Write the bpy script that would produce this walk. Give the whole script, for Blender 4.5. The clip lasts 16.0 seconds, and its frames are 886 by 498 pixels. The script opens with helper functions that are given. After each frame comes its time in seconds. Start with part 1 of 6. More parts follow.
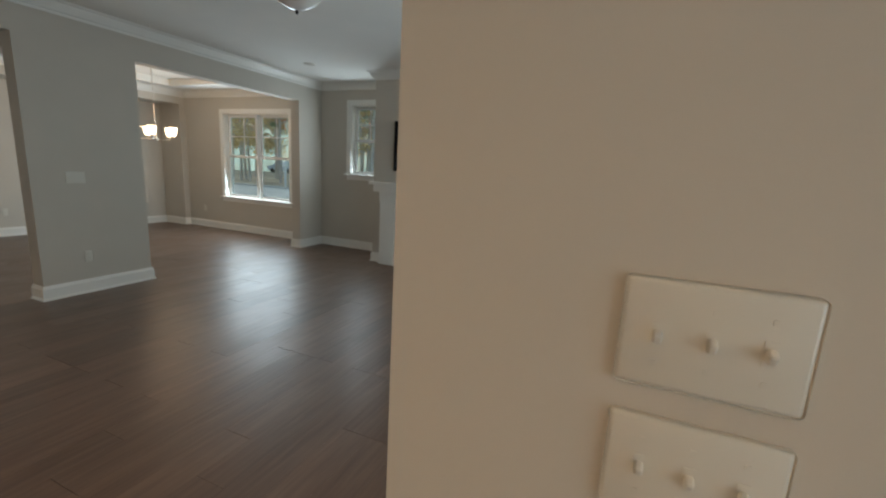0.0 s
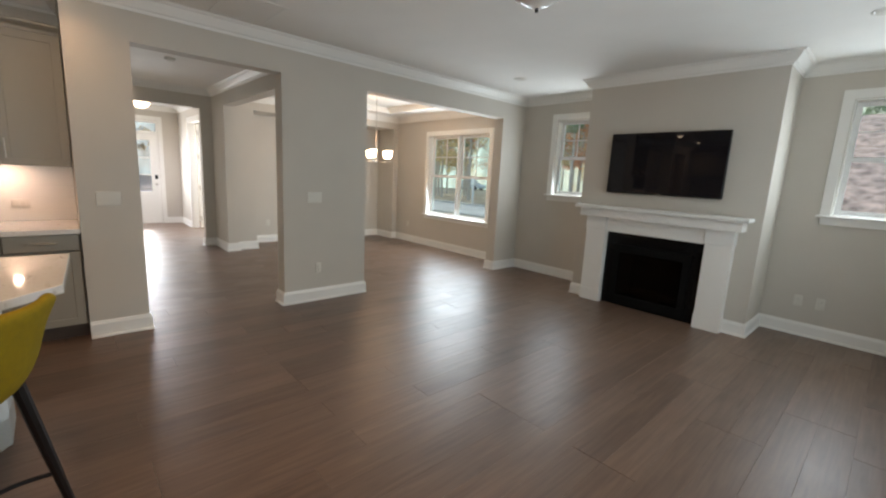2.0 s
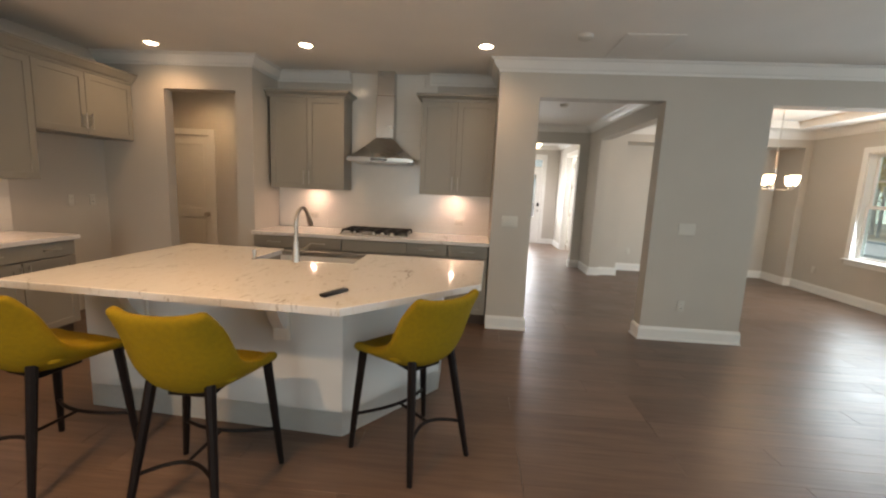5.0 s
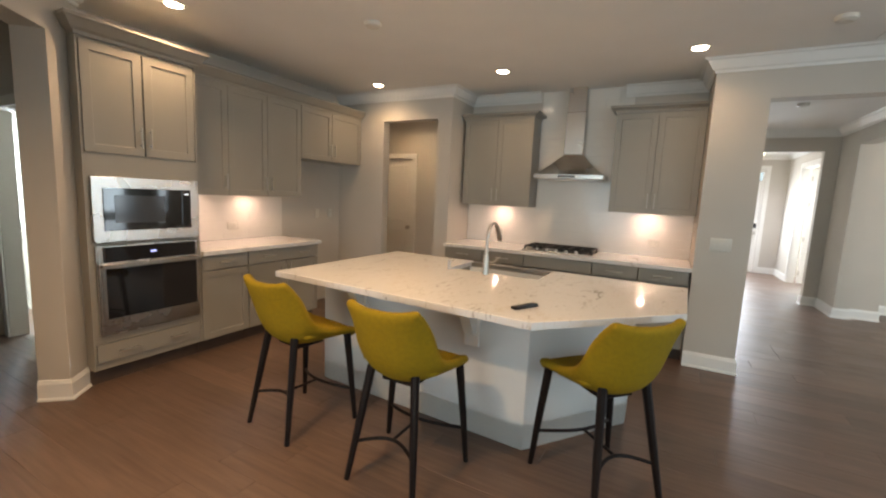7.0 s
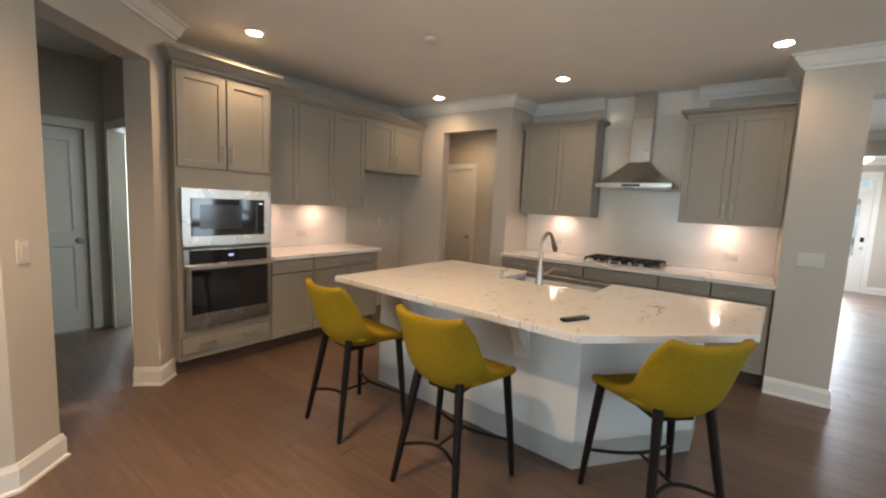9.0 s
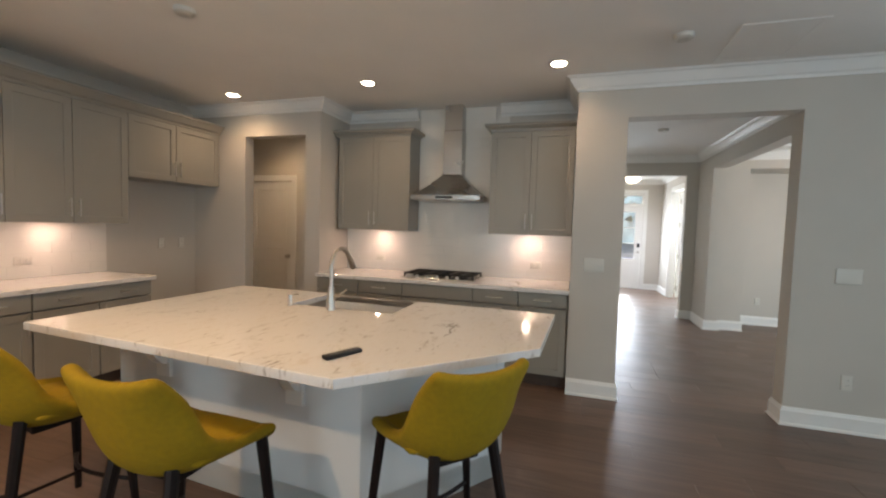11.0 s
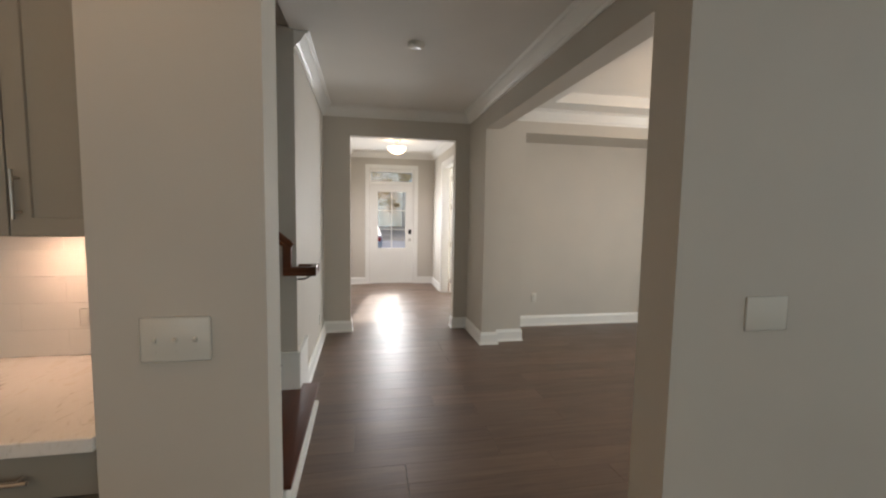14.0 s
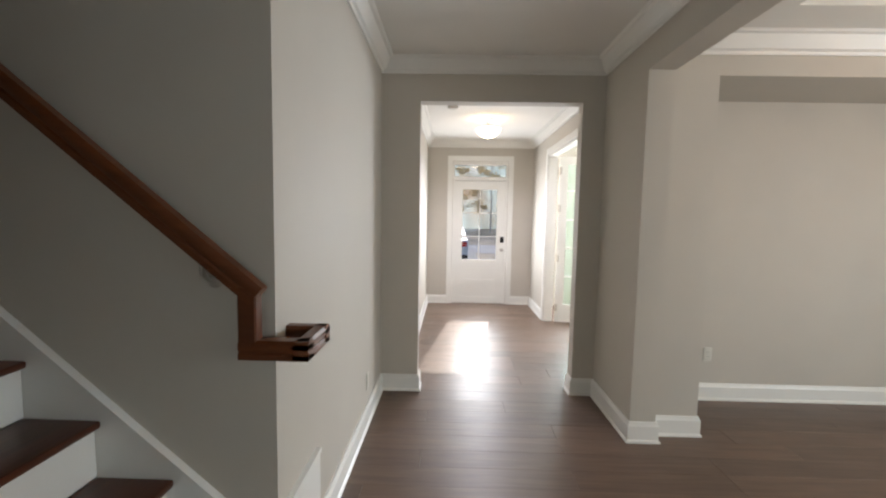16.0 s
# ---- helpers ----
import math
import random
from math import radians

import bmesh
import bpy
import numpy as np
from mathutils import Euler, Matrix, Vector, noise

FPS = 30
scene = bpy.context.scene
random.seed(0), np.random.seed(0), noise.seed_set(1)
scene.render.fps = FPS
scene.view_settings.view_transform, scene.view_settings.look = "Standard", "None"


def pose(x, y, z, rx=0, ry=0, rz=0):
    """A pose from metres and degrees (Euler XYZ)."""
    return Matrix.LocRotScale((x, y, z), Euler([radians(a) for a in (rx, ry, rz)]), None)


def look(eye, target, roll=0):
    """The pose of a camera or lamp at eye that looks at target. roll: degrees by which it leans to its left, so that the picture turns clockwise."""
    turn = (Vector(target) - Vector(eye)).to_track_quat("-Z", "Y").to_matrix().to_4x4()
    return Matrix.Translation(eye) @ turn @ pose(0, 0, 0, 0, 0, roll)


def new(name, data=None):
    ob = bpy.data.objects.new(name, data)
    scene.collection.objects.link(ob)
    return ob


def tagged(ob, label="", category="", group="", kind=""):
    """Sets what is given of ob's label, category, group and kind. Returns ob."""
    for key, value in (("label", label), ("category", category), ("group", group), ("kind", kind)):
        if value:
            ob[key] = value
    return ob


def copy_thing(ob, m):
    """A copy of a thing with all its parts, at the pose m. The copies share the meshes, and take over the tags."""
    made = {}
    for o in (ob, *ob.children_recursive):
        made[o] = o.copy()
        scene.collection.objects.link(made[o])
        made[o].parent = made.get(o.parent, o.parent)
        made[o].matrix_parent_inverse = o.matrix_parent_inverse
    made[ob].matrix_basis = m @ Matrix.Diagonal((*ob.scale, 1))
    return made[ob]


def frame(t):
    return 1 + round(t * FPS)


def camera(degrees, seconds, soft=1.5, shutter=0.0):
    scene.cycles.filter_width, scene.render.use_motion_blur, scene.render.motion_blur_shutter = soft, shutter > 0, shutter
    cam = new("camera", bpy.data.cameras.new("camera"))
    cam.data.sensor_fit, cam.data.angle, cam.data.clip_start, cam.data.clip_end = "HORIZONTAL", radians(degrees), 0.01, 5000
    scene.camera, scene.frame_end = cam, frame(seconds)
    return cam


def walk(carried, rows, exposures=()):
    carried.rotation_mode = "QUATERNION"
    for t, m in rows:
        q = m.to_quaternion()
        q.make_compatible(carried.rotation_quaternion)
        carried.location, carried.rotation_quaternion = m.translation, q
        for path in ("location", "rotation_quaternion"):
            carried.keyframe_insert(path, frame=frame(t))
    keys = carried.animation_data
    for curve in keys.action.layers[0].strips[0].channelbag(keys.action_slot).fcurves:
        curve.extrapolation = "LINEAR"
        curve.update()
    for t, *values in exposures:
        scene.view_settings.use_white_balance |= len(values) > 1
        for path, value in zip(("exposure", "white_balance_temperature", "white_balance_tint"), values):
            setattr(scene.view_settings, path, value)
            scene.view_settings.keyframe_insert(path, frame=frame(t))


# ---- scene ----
# The camera and its walk.
cam = camera(93.7, 16.0, soft=2.2)
PATH = [
    (0, (-0.259, 0.089, 1.448), (-1.029, 1.895, 1.068), 3.2),
    (0.5, (-0.454, 0.207, 1.45), (-1.4, 1.93, 1.086), 3.5),
    (1, (-0.636, 0.29, 1.455), (-1.746, 1.913, 1.09), 2.9),
    (1.5, (-0.792, 0.347, 1.462), (-2.064, 1.851, 1.112), 2.9),
    (2, (-0.864, 0.379, 1.47), (-2.313, 1.713, 1.123), 2.9),
    (2.5, (-0.898, 0.383, 1.488), (-2.515, 1.506, 1.137), 3.1),
    (3, (-0.92, 0.344, 1.491), (-2.678, 1.231, 1.14), 3.1),
    (3.5, (-0.904, 0.32, 1.487), (-2.774, 0.941, 1.144), 3.1),
    (4, (-0.87, 0.307, 1.493), (-2.81, 0.657, 1.159), 3.0),
    (4.5, (-0.864, 0.293, 1.482), (-2.836, 0.393, 1.167), 2.8),
    (7, (-0.793, 0.193, 1.476), (-2.546, -0.734, 1.221), 2.6),
    (7.5, (-0.774, 0.169, 1.476), (-2.44, -0.91, 1.23), 2.7),
    (8, (-0.757, 0.173, 1.473), (-2.335, -1.034, 1.246), 2.6),
    (10.5, (-1.179, 0.444, 1.473), (-2.967, -0.443, 1.342), 2.0),
    (11, (-1.401, 0.461, 1.452), (-3.309, -0.13, 1.34), 1.7),
    (11.5, (-1.743, 0.598, 1.443), (-3.715, 0.288, 1.329), 1.4),
    (12, (-2.156, 0.703, 1.418), (-4.151, 0.629, 1.301), 1.1),
    (12.5, (-2.598, 0.817, 1.415), (-4.59, 0.926, 1.278), 1.0),
    (13, (-3.076, 0.921, 1.425), (-5.059, 1.139, 1.283), 1.0),
    (13.5, (-3.564, 1.019, 1.45), (-5.535, 1.319, 1.294), 0.3),
    (14, (-4.062, 1.114, 1.473), (-6.021, 1.486, 1.309), 0.9),
    (14.5, (-4.561, 1.202, 1.479), (-6.518, 1.581, 1.319), 0.7),
    (15, (-4.99, 1.256, 1.489), (-6.954, 1.6, 1.329), 0.8),
    (15.5, (-5.429, 1.286, 1.496), (-7.411, 1.496, 1.33), 0.9),
    (16, (-5.843, 1.216, 1.49), (-7.836, 1.175, 1.33), 1.0),
]
EXPOSURES = [(0.0, 0.85, 7250, 13), (0.6, 1.2, 7450, 17), (1.2, 1.43, 7600, 20), (2.0, 1.5, 7700, 19), (3.0, 1.58, 7900, 19), (3.6, 1.6, 8000, 19), (4.5, 1.45, 8000, 19), (7.0, 1.72, 7300, 15), (8.5, 1.70, 7000, 14), (10.5, 1.55, 7100, 16), (11.0, 1.54, 6950, 15), (11.5, 1.35, 7400, 18), (12.0, 1.15, 7800, 20), (12.5, 1.08, 8000, 20), (13.5, 1.02, 8000, 20), (14.0, 1.08, 8000, 19), (15.0, 1.18, 7800, 18), (16.0, 1.27, 7600, 18)]
walk(cam, [(t, look(eye, target, roll)) for t, eye, target, roll in PATH], EXPOSURES)

# World, sun and daylight.
SUN_TO = Vector((1.0, -0.155, -0.593)).normalized()
world = bpy.data.worlds.new("sky")
scene.world = world
world.use_nodes = True
wn = world.node_tree
sky = wn.nodes.new("ShaderNodeTexSky")
sky.sky_type = "NISHITA"
sky.sun_disc = False
sky.sun_elevation = math.asin(-SUN_TO.z)
sky.sun_rotation = math.atan2(-SUN_TO.x, -SUN_TO.y)
wn.links.new(sky.outputs[0], wn.nodes["Background"].inputs[0])
wn.nodes["Background"].inputs[1].default_value = 0.15
sun = new("sun", bpy.data.lights.new("sun", "SUN"))
sun.data.energy, sun.data.angle, sun.data.color = 0.8, radians(0.6), (1.0, 0.97, 0.92)
sun.matrix_world = look((0, 0, 30), Vector((0, 0, 30)) + SUN_TO)


def window_lamp(x, y, z, w, h, aim, watts, colour=(0.62, 0.83, 1.0)):
    """Sky light that comes through one window."""
    data = bpy.data.lights.new("window_daylight", "AREA")
    data.shape, data.size, data.size_y, data.energy, data.color = "RECTANGLE", w, h, watts, colour
    ob = new("window_daylight", data)
    ob.matrix_world = look((x, y, z), (x + aim[0], y + aim[1], z + aim[2]))
    return ob


WARM = (1.0, 0.69, 0.41)
window_lamp(-6.745, 6.00, 1.46, 1.64, 1.56, (0, -1, -0.1), 32)
window_lamp(-4.275, 6.00, 1.825, 0.57, 1.1, (0, -1, -0.1), 6.5)
window_lamp(-1.035, 6.00, 1.825, 0.57, 1.1, (0, -1, -0.1), 6.5)
window_lamp(-0.46, 3.225, 1.50, 3.0, 1.53, (-1, 0, -0.1), 15)
window_lamp(2.77, -0.95, 1.25, 2.25, 1.88, (-1, 0, -0.1), 22)
# Fill for the side room and back hall, in an unseen, added window.
window_lamp(-3.10, -5.97, 1.50, 0.78, 0.98, (0, 1, -0.1), 60)
window_lamp(-12.86, 1.68, 1.35, 0.58, 1.18, (1, 0, -0.1), 20, (0.70, 0.85, 1.0))
window_lamp(-12.85, 4.20, 1.50, 1.58, 1.58, (1, 0, -0.1), 130, (0.70, 0.85, 1.0))


# Materials.
def mat(name, col, rough=0.5, metal=0.0, var=0.05, vscale=2.5, bump=0.05, bscale=250.0, coat=0.0, stretch=(1, 1, 1), spec=0.5):
    m = bpy.data.materials.new(name)
    m.use_nodes = True
    nt = m.node_tree
    b = nt.nodes["Principled BSDF"]
    tc = nt.nodes.new("ShaderNodeTexCoord")
    mp = nt.nodes.new("ShaderNodeMapping")
    mp.inputs["Scale"].default_value = stretch
    nt.links.new(tc.outputs["Object"], mp.inputs[0])
    n1 = nt.nodes.new("ShaderNodeTexNoise")
    n1.inputs["Scale"].default_value, n1.inputs["Detail"].default_value = vscale, 6.0
    nt.links.new(mp.outputs[0], n1.inputs[0])
    ramp = nt.nodes.new("ShaderNodeValToRGB")
    ramp.color_ramp.elements[0].position, ramp.color_ramp.elements[1].position = 0.3, 0.7
    ramp.color_ramp.elements[0].color = (*[c * (1 - var) for c in col], 1)
    ramp.color_ramp.elements[1].color = (*[min(1, c * (1 + var)) for c in col], 1)
    nt.links.new(n1.outputs[0], ramp.inputs[0])
    nt.links.new(ramp.outputs[0], b.inputs["Base Color"])
    rr = nt.nodes.new("ShaderNodeMapRange")
    rr.inputs["To Min"].default_value, rr.inputs["To Max"].default_value = max(0.02, rough * 0.85), min(1, rough * 1.15)
    nt.links.new(n1.outputs[0], rr.inputs[0])
    nt.links.new(rr.outputs[0], b.inputs["Roughness"])
    b.inputs["Metallic"].default_value = metal
    b.inputs["Coat Weight"].default_value = coat
    b.inputs["Specular IOR Level"].default_value = spec
    if bump:
        n2 = nt.nodes.new("ShaderNodeTexNoise")
        n2.inputs["Scale"].default_value, n2.inputs["Detail"].default_value = bscale, 3.0
        nt.links.new(mp.outputs[0], n2.inputs[0])
        bp = nt.nodes.new("ShaderNodeBump")
        bp.inputs["Strength"].default_value, bp.inputs["Distance"].default_value = bump, 0.002
        nt.links.new(n2.outputs[0], bp.inputs["Height"])
        nt.links.new(bp.outputs[0], b.inputs["Normal"])
    return m


def wood(name, dark, light, rough, grain=(40.0, 2.2, 40.0), coat=0.0, spread=0.5, spec=0.5, bump=0.2, wavy=1.0):
    """Stained boards: tone differs from board to board, grain runs along local y."""
    m = bpy.data.materials.new(name)
    m.use_nodes = True
    nt = m.node_tree
    b = nt.nodes["Principled BSDF"]
    tc, oi, ge = nt.nodes.new("ShaderNodeTexCoord"), nt.nodes.new("ShaderNodeObjectInfo"), nt.nodes.new("ShaderNodeNewGeometry")
    add = nt.nodes.new("ShaderNodeMath")
    add.operation = "ADD"
    nt.links.new(oi.outputs["Random"], add.inputs[0])
    nt.links.new(ge.outputs["Random Per Island"], add.inputs[1])
    frac = nt.nodes.new("ShaderNodeMath")
    frac.operation = "FRACT"
    nt.links.new(add.outputs[0], frac.inputs[0])
    far = nt.nodes.new("ShaderNodeVectorMath")
    far.operation = "SCALE"
    far.inputs[0].default_value = (37.0, 91.0, 53.0)
    nt.links.new(frac.outputs[0], far.inputs["Scale"])
    off = nt.nodes.new("ShaderNodeVectorMath")
    off.operation = "ADD"
    nt.links.new(tc.outputs["Object"], off.inputs[0])
    nt.links.new(far.outputs[0], off.inputs[1])
    mp = nt.nodes.new("ShaderNodeMapping")
    mp.inputs["Scale"].default_value = grain
    nt.links.new(off.outputs[0], mp.inputs[0])
    n1 = nt.nodes.new("ShaderNodeTexNoise")
    n1.inputs["Scale"].default_value, n1.inputs["Detail"].default_value, n1.inputs["Distortion"].default_value = 1.0, 7.0, 0.6
    nt.links.new(mp.outputs[0], n1.inputs[0])
    n3 = nt.nodes.new("ShaderNodeTexNoise")
    n3.inputs["Scale"].default_value, n3.inputs["Detail"].default_value = 3.0, 3.0
    nt.links.new(off.outputs[0], n3.inputs[0])
    mixf = nt.nodes.new("ShaderNodeMath")
    mixf.operation, mixf.inputs[1].default_value = "MULTIPLY_ADD", spread
    nt.links.new(frac.outputs[0], mixf.inputs[0])
    half = nt.nodes.new("ShaderNodeMath")
    half.operation, half.inputs[1].default_value = "MULTIPLY", 1.0 - spread
    nt.links.new(n1.outputs[0], half.inputs[0])
    nt.links.new(half.outputs[0], mixf.inputs[2])
    ramp = nt.nodes.new("ShaderNodeValToRGB")
    ramp.color_ramp.elements[0].position, ramp.color_ramp.elements[1].position = 0.1, 0.9
    ramp.color_ramp.elements[0].color, ramp.color_ramp.elements[1].color = (*dark, 1), (*light, 1)
    nt.links.new(mixf.outputs[0], ramp.inputs[0])
    nt.links.new(ramp.outputs[0], b.inputs["Base Color"])
    rr = nt.nodes.new("ShaderNodeMapRange")
    rr.inputs["To Min"].default_value, rr.inputs["To Max"].default_value = rough * 0.75, rough * 1.3
    nt.links.new(n3.outputs[0], rr.inputs[0])
    nt.links.new(rr.outputs[0], b.inputs["Roughness"])
    b.inputs["Coat Weight"].default_value, b.inputs["Coat Roughness"].default_value = coat, 0.34
    b.inputs["Specular IOR Level"].default_value = spec
    hs = nt.nodes.new("ShaderNodeMath")
    hs.operation, hs.inputs[1].default_value = "MULTIPLY_ADD", wavy
    nt.links.new(n3.outputs[0], hs.inputs[0])
    nt.links.new(n1.outputs[0], hs.inputs[2])
    bp = nt.nodes.new("ShaderNodeBump")
    bp.inputs["Strength"].default_value, bp.inputs["Distance"].default_value = bump, 0.003
    nt.links.new(hs.outputs[0], bp.inputs["Height"])
    nt.links.new(bp.outputs[0], b.inputs["Normal"])
    nt.links.new(bp.outputs[0], b.inputs["Coat Normal"])
    return m


def glow(name, col, strength):
    m = bpy.data.materials.new(name)
    m.use_nodes = True
    b = m.node_tree.nodes["Principled BSDF"]
    b.inputs["Base Color"].default_value = (0.9, 0.9, 0.88, 1)
    b.inputs["Emission Color"].default_value = (*col, 1)
    b.inputs["Emission Strength"].default_value = strength
    return m


def clear_glass(name, tint=(1, 1, 1), share=0.92):
    """Thin window glass: mostly clear, with a mirror share that grows at grazing angles."""
    m = bpy.data.materials.new(name)
    m.use_nodes = True
    nt = m.node_tree
    nt.nodes.remove(nt.nodes["Principled BSDF"])
    clear, gloss, mix, lw, rng = (nt.nodes.new(k) for k in ("ShaderNodeBsdfTransparent", "ShaderNodeBsdfGlossy", "ShaderNodeMixShader", "ShaderNodeLayerWeight", "ShaderNodeMath"))
    clear.inputs[0].default_value = (*tint, 1)
    gloss.inputs["Roughness"].default_value = 0.02
    rng.operation, rng.inputs[1].default_value = "POWER", 3.4
    soft = nt.nodes.new("ShaderNodeMath")
    soft.operation, soft.inputs[1].default_value, soft.inputs[2].default_value = "MULTIPLY_ADD", share, share * 0.055
    nt.links.new(lw.outputs["Facing"], rng.inputs[0])
    nt.links.new(rng.outputs[0], soft.inputs[0])
    nt.links.new(soft.outputs[0], mix.inputs[0])
    nt.links.new(clear.outputs[0], mix.inputs[1])
    nt.links.new(gloss.outputs[0], mix.inputs[2])
    nt.links.new(mix.outputs[0], nt.nodes["Material Output"].inputs[0])
    return m


WALL = mat("greige_wall_paint", (0.53, 0.49, 0.43), 0.72, var=0.025, bump=0.12, bscale=180)
CEIL = mat("ceiling_paint", (0.80, 0.785, 0.745), 0.85, var=0.02, bump=0.15, bscale=120)
TRIM = mat("white_trim_paint", (0.78, 0.77, 0.73), 0.35, var=0.02, bump=0.03)
CAB = mat("greige_cabinet_paint", (0.30, 0.28, 0.24), 0.42, var=0.03, bump=0.05, bscale=90)
ISLP = mat("island_white_paint", (0.64, 0.65, 0.64), 0.45, var=0.02, bump=0.04)
STEEL = mat("brushed_steel", (0.52, 0.495, 0.46), 0.27, 1.0, var=0.02, vscale=2, bump=0)
NICKEL = mat("brushed_nickel", (0.50, 0.47, 0.43), 0.34, 1.0, var=0.05, bump=0.03)
BLACKGLASS = mat("black_glass", (0.012, 0.012, 0.014), 0.06, var=0.1, bump=0, spec=0.6)
SCREEN = mat("tv_screen", (0.008, 0.007, 0.009), 0.03, var=0.1, bump=0, spec=0.32)
BLACK = mat("black_plastic", (0.010, 0.010, 0.010), 0.4, bump=0.05, spec=0.3)
IRON = mat("cast_iron", (0.010, 0.0095, 0.009), 0.55, var=0.2, bump=0.3, bscale=400)
GRANITE = mat("black_granite", (0.006, 0.0055, 0.006), 0.10, var=0.6, vscale=120, bump=0.01, spec=0.16)
PLASTIC = mat("white_plastic", (0.62, 0.595, 0.53), 0.35, var=0.01, bump=0)
FABRIC = mat("mustard_fabric", (0.275, 0.18, 0.010), 0.9, var=0.09, vscale=45, bump=0.7, bscale=420, spec=0.2)
LEG = mat("espresso_wood", (0.009, 0.005, 0.004), 0.5, var=0.3, vscale=8, bump=0.08, stretch=(1, 1, 0.1), spec=0.22)
FLOORW = wood("dark_oak_floor", (0.066, 0.039, 0.027), (0.205, 0.13, 0.092), 0.37, spread=0.24, bump=0.34, wavy=2.6)
STAIRW = wood("red_brown_stair_wood", (0.042, 0.011, 0.005), (0.125, 0.032, 0.012), 0.34, grain=(2.2, 40.0, 40.0), spread=0.15, spec=0.35)
RAILW = wood("stained_rail_wood", (0.065, 0.018, 0.006), (0.17, 0.05, 0.016), 0.32, grain=(30.0, 3.0, 30.0), spread=0.1, spec=0.35)
VINYL = mat("white_vinyl", (0.80, 0.81, 0.80), 0.35, var=0.01, bump=0)
PANE = clear_glass("window_glass", (0.88, 1.0, 0.98))
DOORPANE = clear_glass("tinted_door_glass", (0.86, 0.90, 0.94))
FIREGLASS = clear_glass("fireplace_glass", (0.5, 0.48, 0.46), 0.2)
SUBFLOOR = mat("subfloor", (0.01, 0.006, 0.004), 0.9)


# Mesh helpers.
def obj(name, bm, material, smooth=False):
    me = bpy.data.meshes.new(name)
    bmesh.ops.recalc_face_normals(bm, faces=bm.faces)
    bm.to_mesh(me)
    bm.free()
    me.materials.append(material)
    if smooth:
        me.shade_smooth()
        me.set_sharp_from_angle(angle=radians(35))
    return new(name, me)


def structure(name, bm, material, label, category, smooth=False):
    return tagged(obj(name, bm, material, smooth), label, category, kind="structure")


def part(name, bm, material, parent, label="", smooth=True):
    """One mesh under a thing or under a part; its vertices are in the thing's own frame."""
    ob = obj(name, bm, material, smooth)
    ob.parent = parent
    return tagged(ob, label)


def thing(name, label, category, m=None, group=""):
    ob = new(name)
    ob.empty_display_size = 0.1
    if m is not None:
        ob.matrix_basis = m
    return tagged(ob, label, category, group)


def box(bm, lo, hi, bev=0.0, seg=1):
    lo, hi = [min(a, b) for a, b in zip(lo, hi)], [max(a, b) for a, b in zip(lo, hi)]
    vs = [bm.verts.new((x, y, z)) for x in (lo[0], hi[0]) for y in (lo[1], hi[1]) for z in (lo[2], hi[2])]
    fs = [bm.faces.new([vs[i] for i in f]) for f in ((0, 1, 3, 2), (4, 6, 7, 5), (0, 4, 5, 1), (2, 3, 7, 6), (0, 2, 6, 4), (1, 5, 7, 3))]
    if bev:
        es = list({e for f in fs for e in f.edges})
        bmesh.ops.bevel(bm, geom=es, offset=bev, segments=seg, affect="EDGES", profile=0.5)
    return bm


def boxes(*items, bev=0.0):
    bm = bmesh.new()
    for lo, hi in items:
        box(bm, lo, hi, bev)
    return bm


def cells(xs, ys, zs, solid):
    """One closed mesh of the grid cells for which solid(x, y, z) of the cell's middle is true."""
    bm = bmesh.new()
    made = {}

    def v(i, j, k):
        if (i, j, k) not in made:
            made[i, j, k] = bm.verts.new((xs[i], ys[j], zs[k]))
        return made[i, j, k]

    def full(i, j, k):
        if not (0 <= i < len(xs) - 1 and 0 <= j < len(ys) - 1 and 0 <= k < len(zs) - 1):
            return False
        return solid((xs[i] + xs[i + 1]) / 2, (ys[j] + ys[j + 1]) / 2, (zs[k] + zs[k + 1]) / 2)

    for i in range(len(xs) - 1):
        for j in range(len(ys) - 1):
            for k in range(len(zs) - 1):
                if not full(i, j, k):
                    continue
                for d, quad in (
                    ((-1, 0, 0), ((0, 0, 0), (0, 0, 1), (0, 1, 1), (0, 1, 0))),
                    ((1, 0, 0), ((1, 0, 0), (1, 1, 0), (1, 1, 1), (1, 0, 1))),
                    ((0, -1, 0), ((0, 0, 0), (1, 0, 0), (1, 0, 1), (0, 0, 1))),
                    ((0, 1, 0), ((0, 1, 0), (0, 1, 1), (1, 1, 1), (1, 1, 0))),
                    ((0, 0, -1), ((0, 0, 0), (0, 1, 0), (1, 1, 0), (1, 0, 0))),
                    ((0, 0, 1), ((0, 0, 1), (1, 0, 1), (1, 1, 1), (0, 1, 1))),
                ):
                    if not full(i + d[0], j + d[1], k + d[2]):
                        bm.faces.new([v(i + a, j + b, k + c) for a, b, c in quad])
    return bm


def wall_bm(x0, x1, y0, y1, z0, z1, holes=()):
    """A wall with through openings; holes as (a0, a1, z0, z1) along its longer side."""
    along_x = abs(x1 - x0) > abs(y1 - y0)
    cut = sorted({c for h in holes for c in h[:2]})
    zs = sorted({z0, z1, *[c for h in holes for c in h[2:] if z0 < c < z1]})
    xs = sorted({x0, x1, *[c for c in cut if along_x and x0 < c < x1]})
    ys = sorted({y0, y1, *[c for c in cut if not along_x and y0 < c < y1]})
    return cells(xs, ys, zs, lambda x, y, z: not any(h[0] < (x if along_x else y) < h[1] and h[2] < z < h[3] for h in holes))


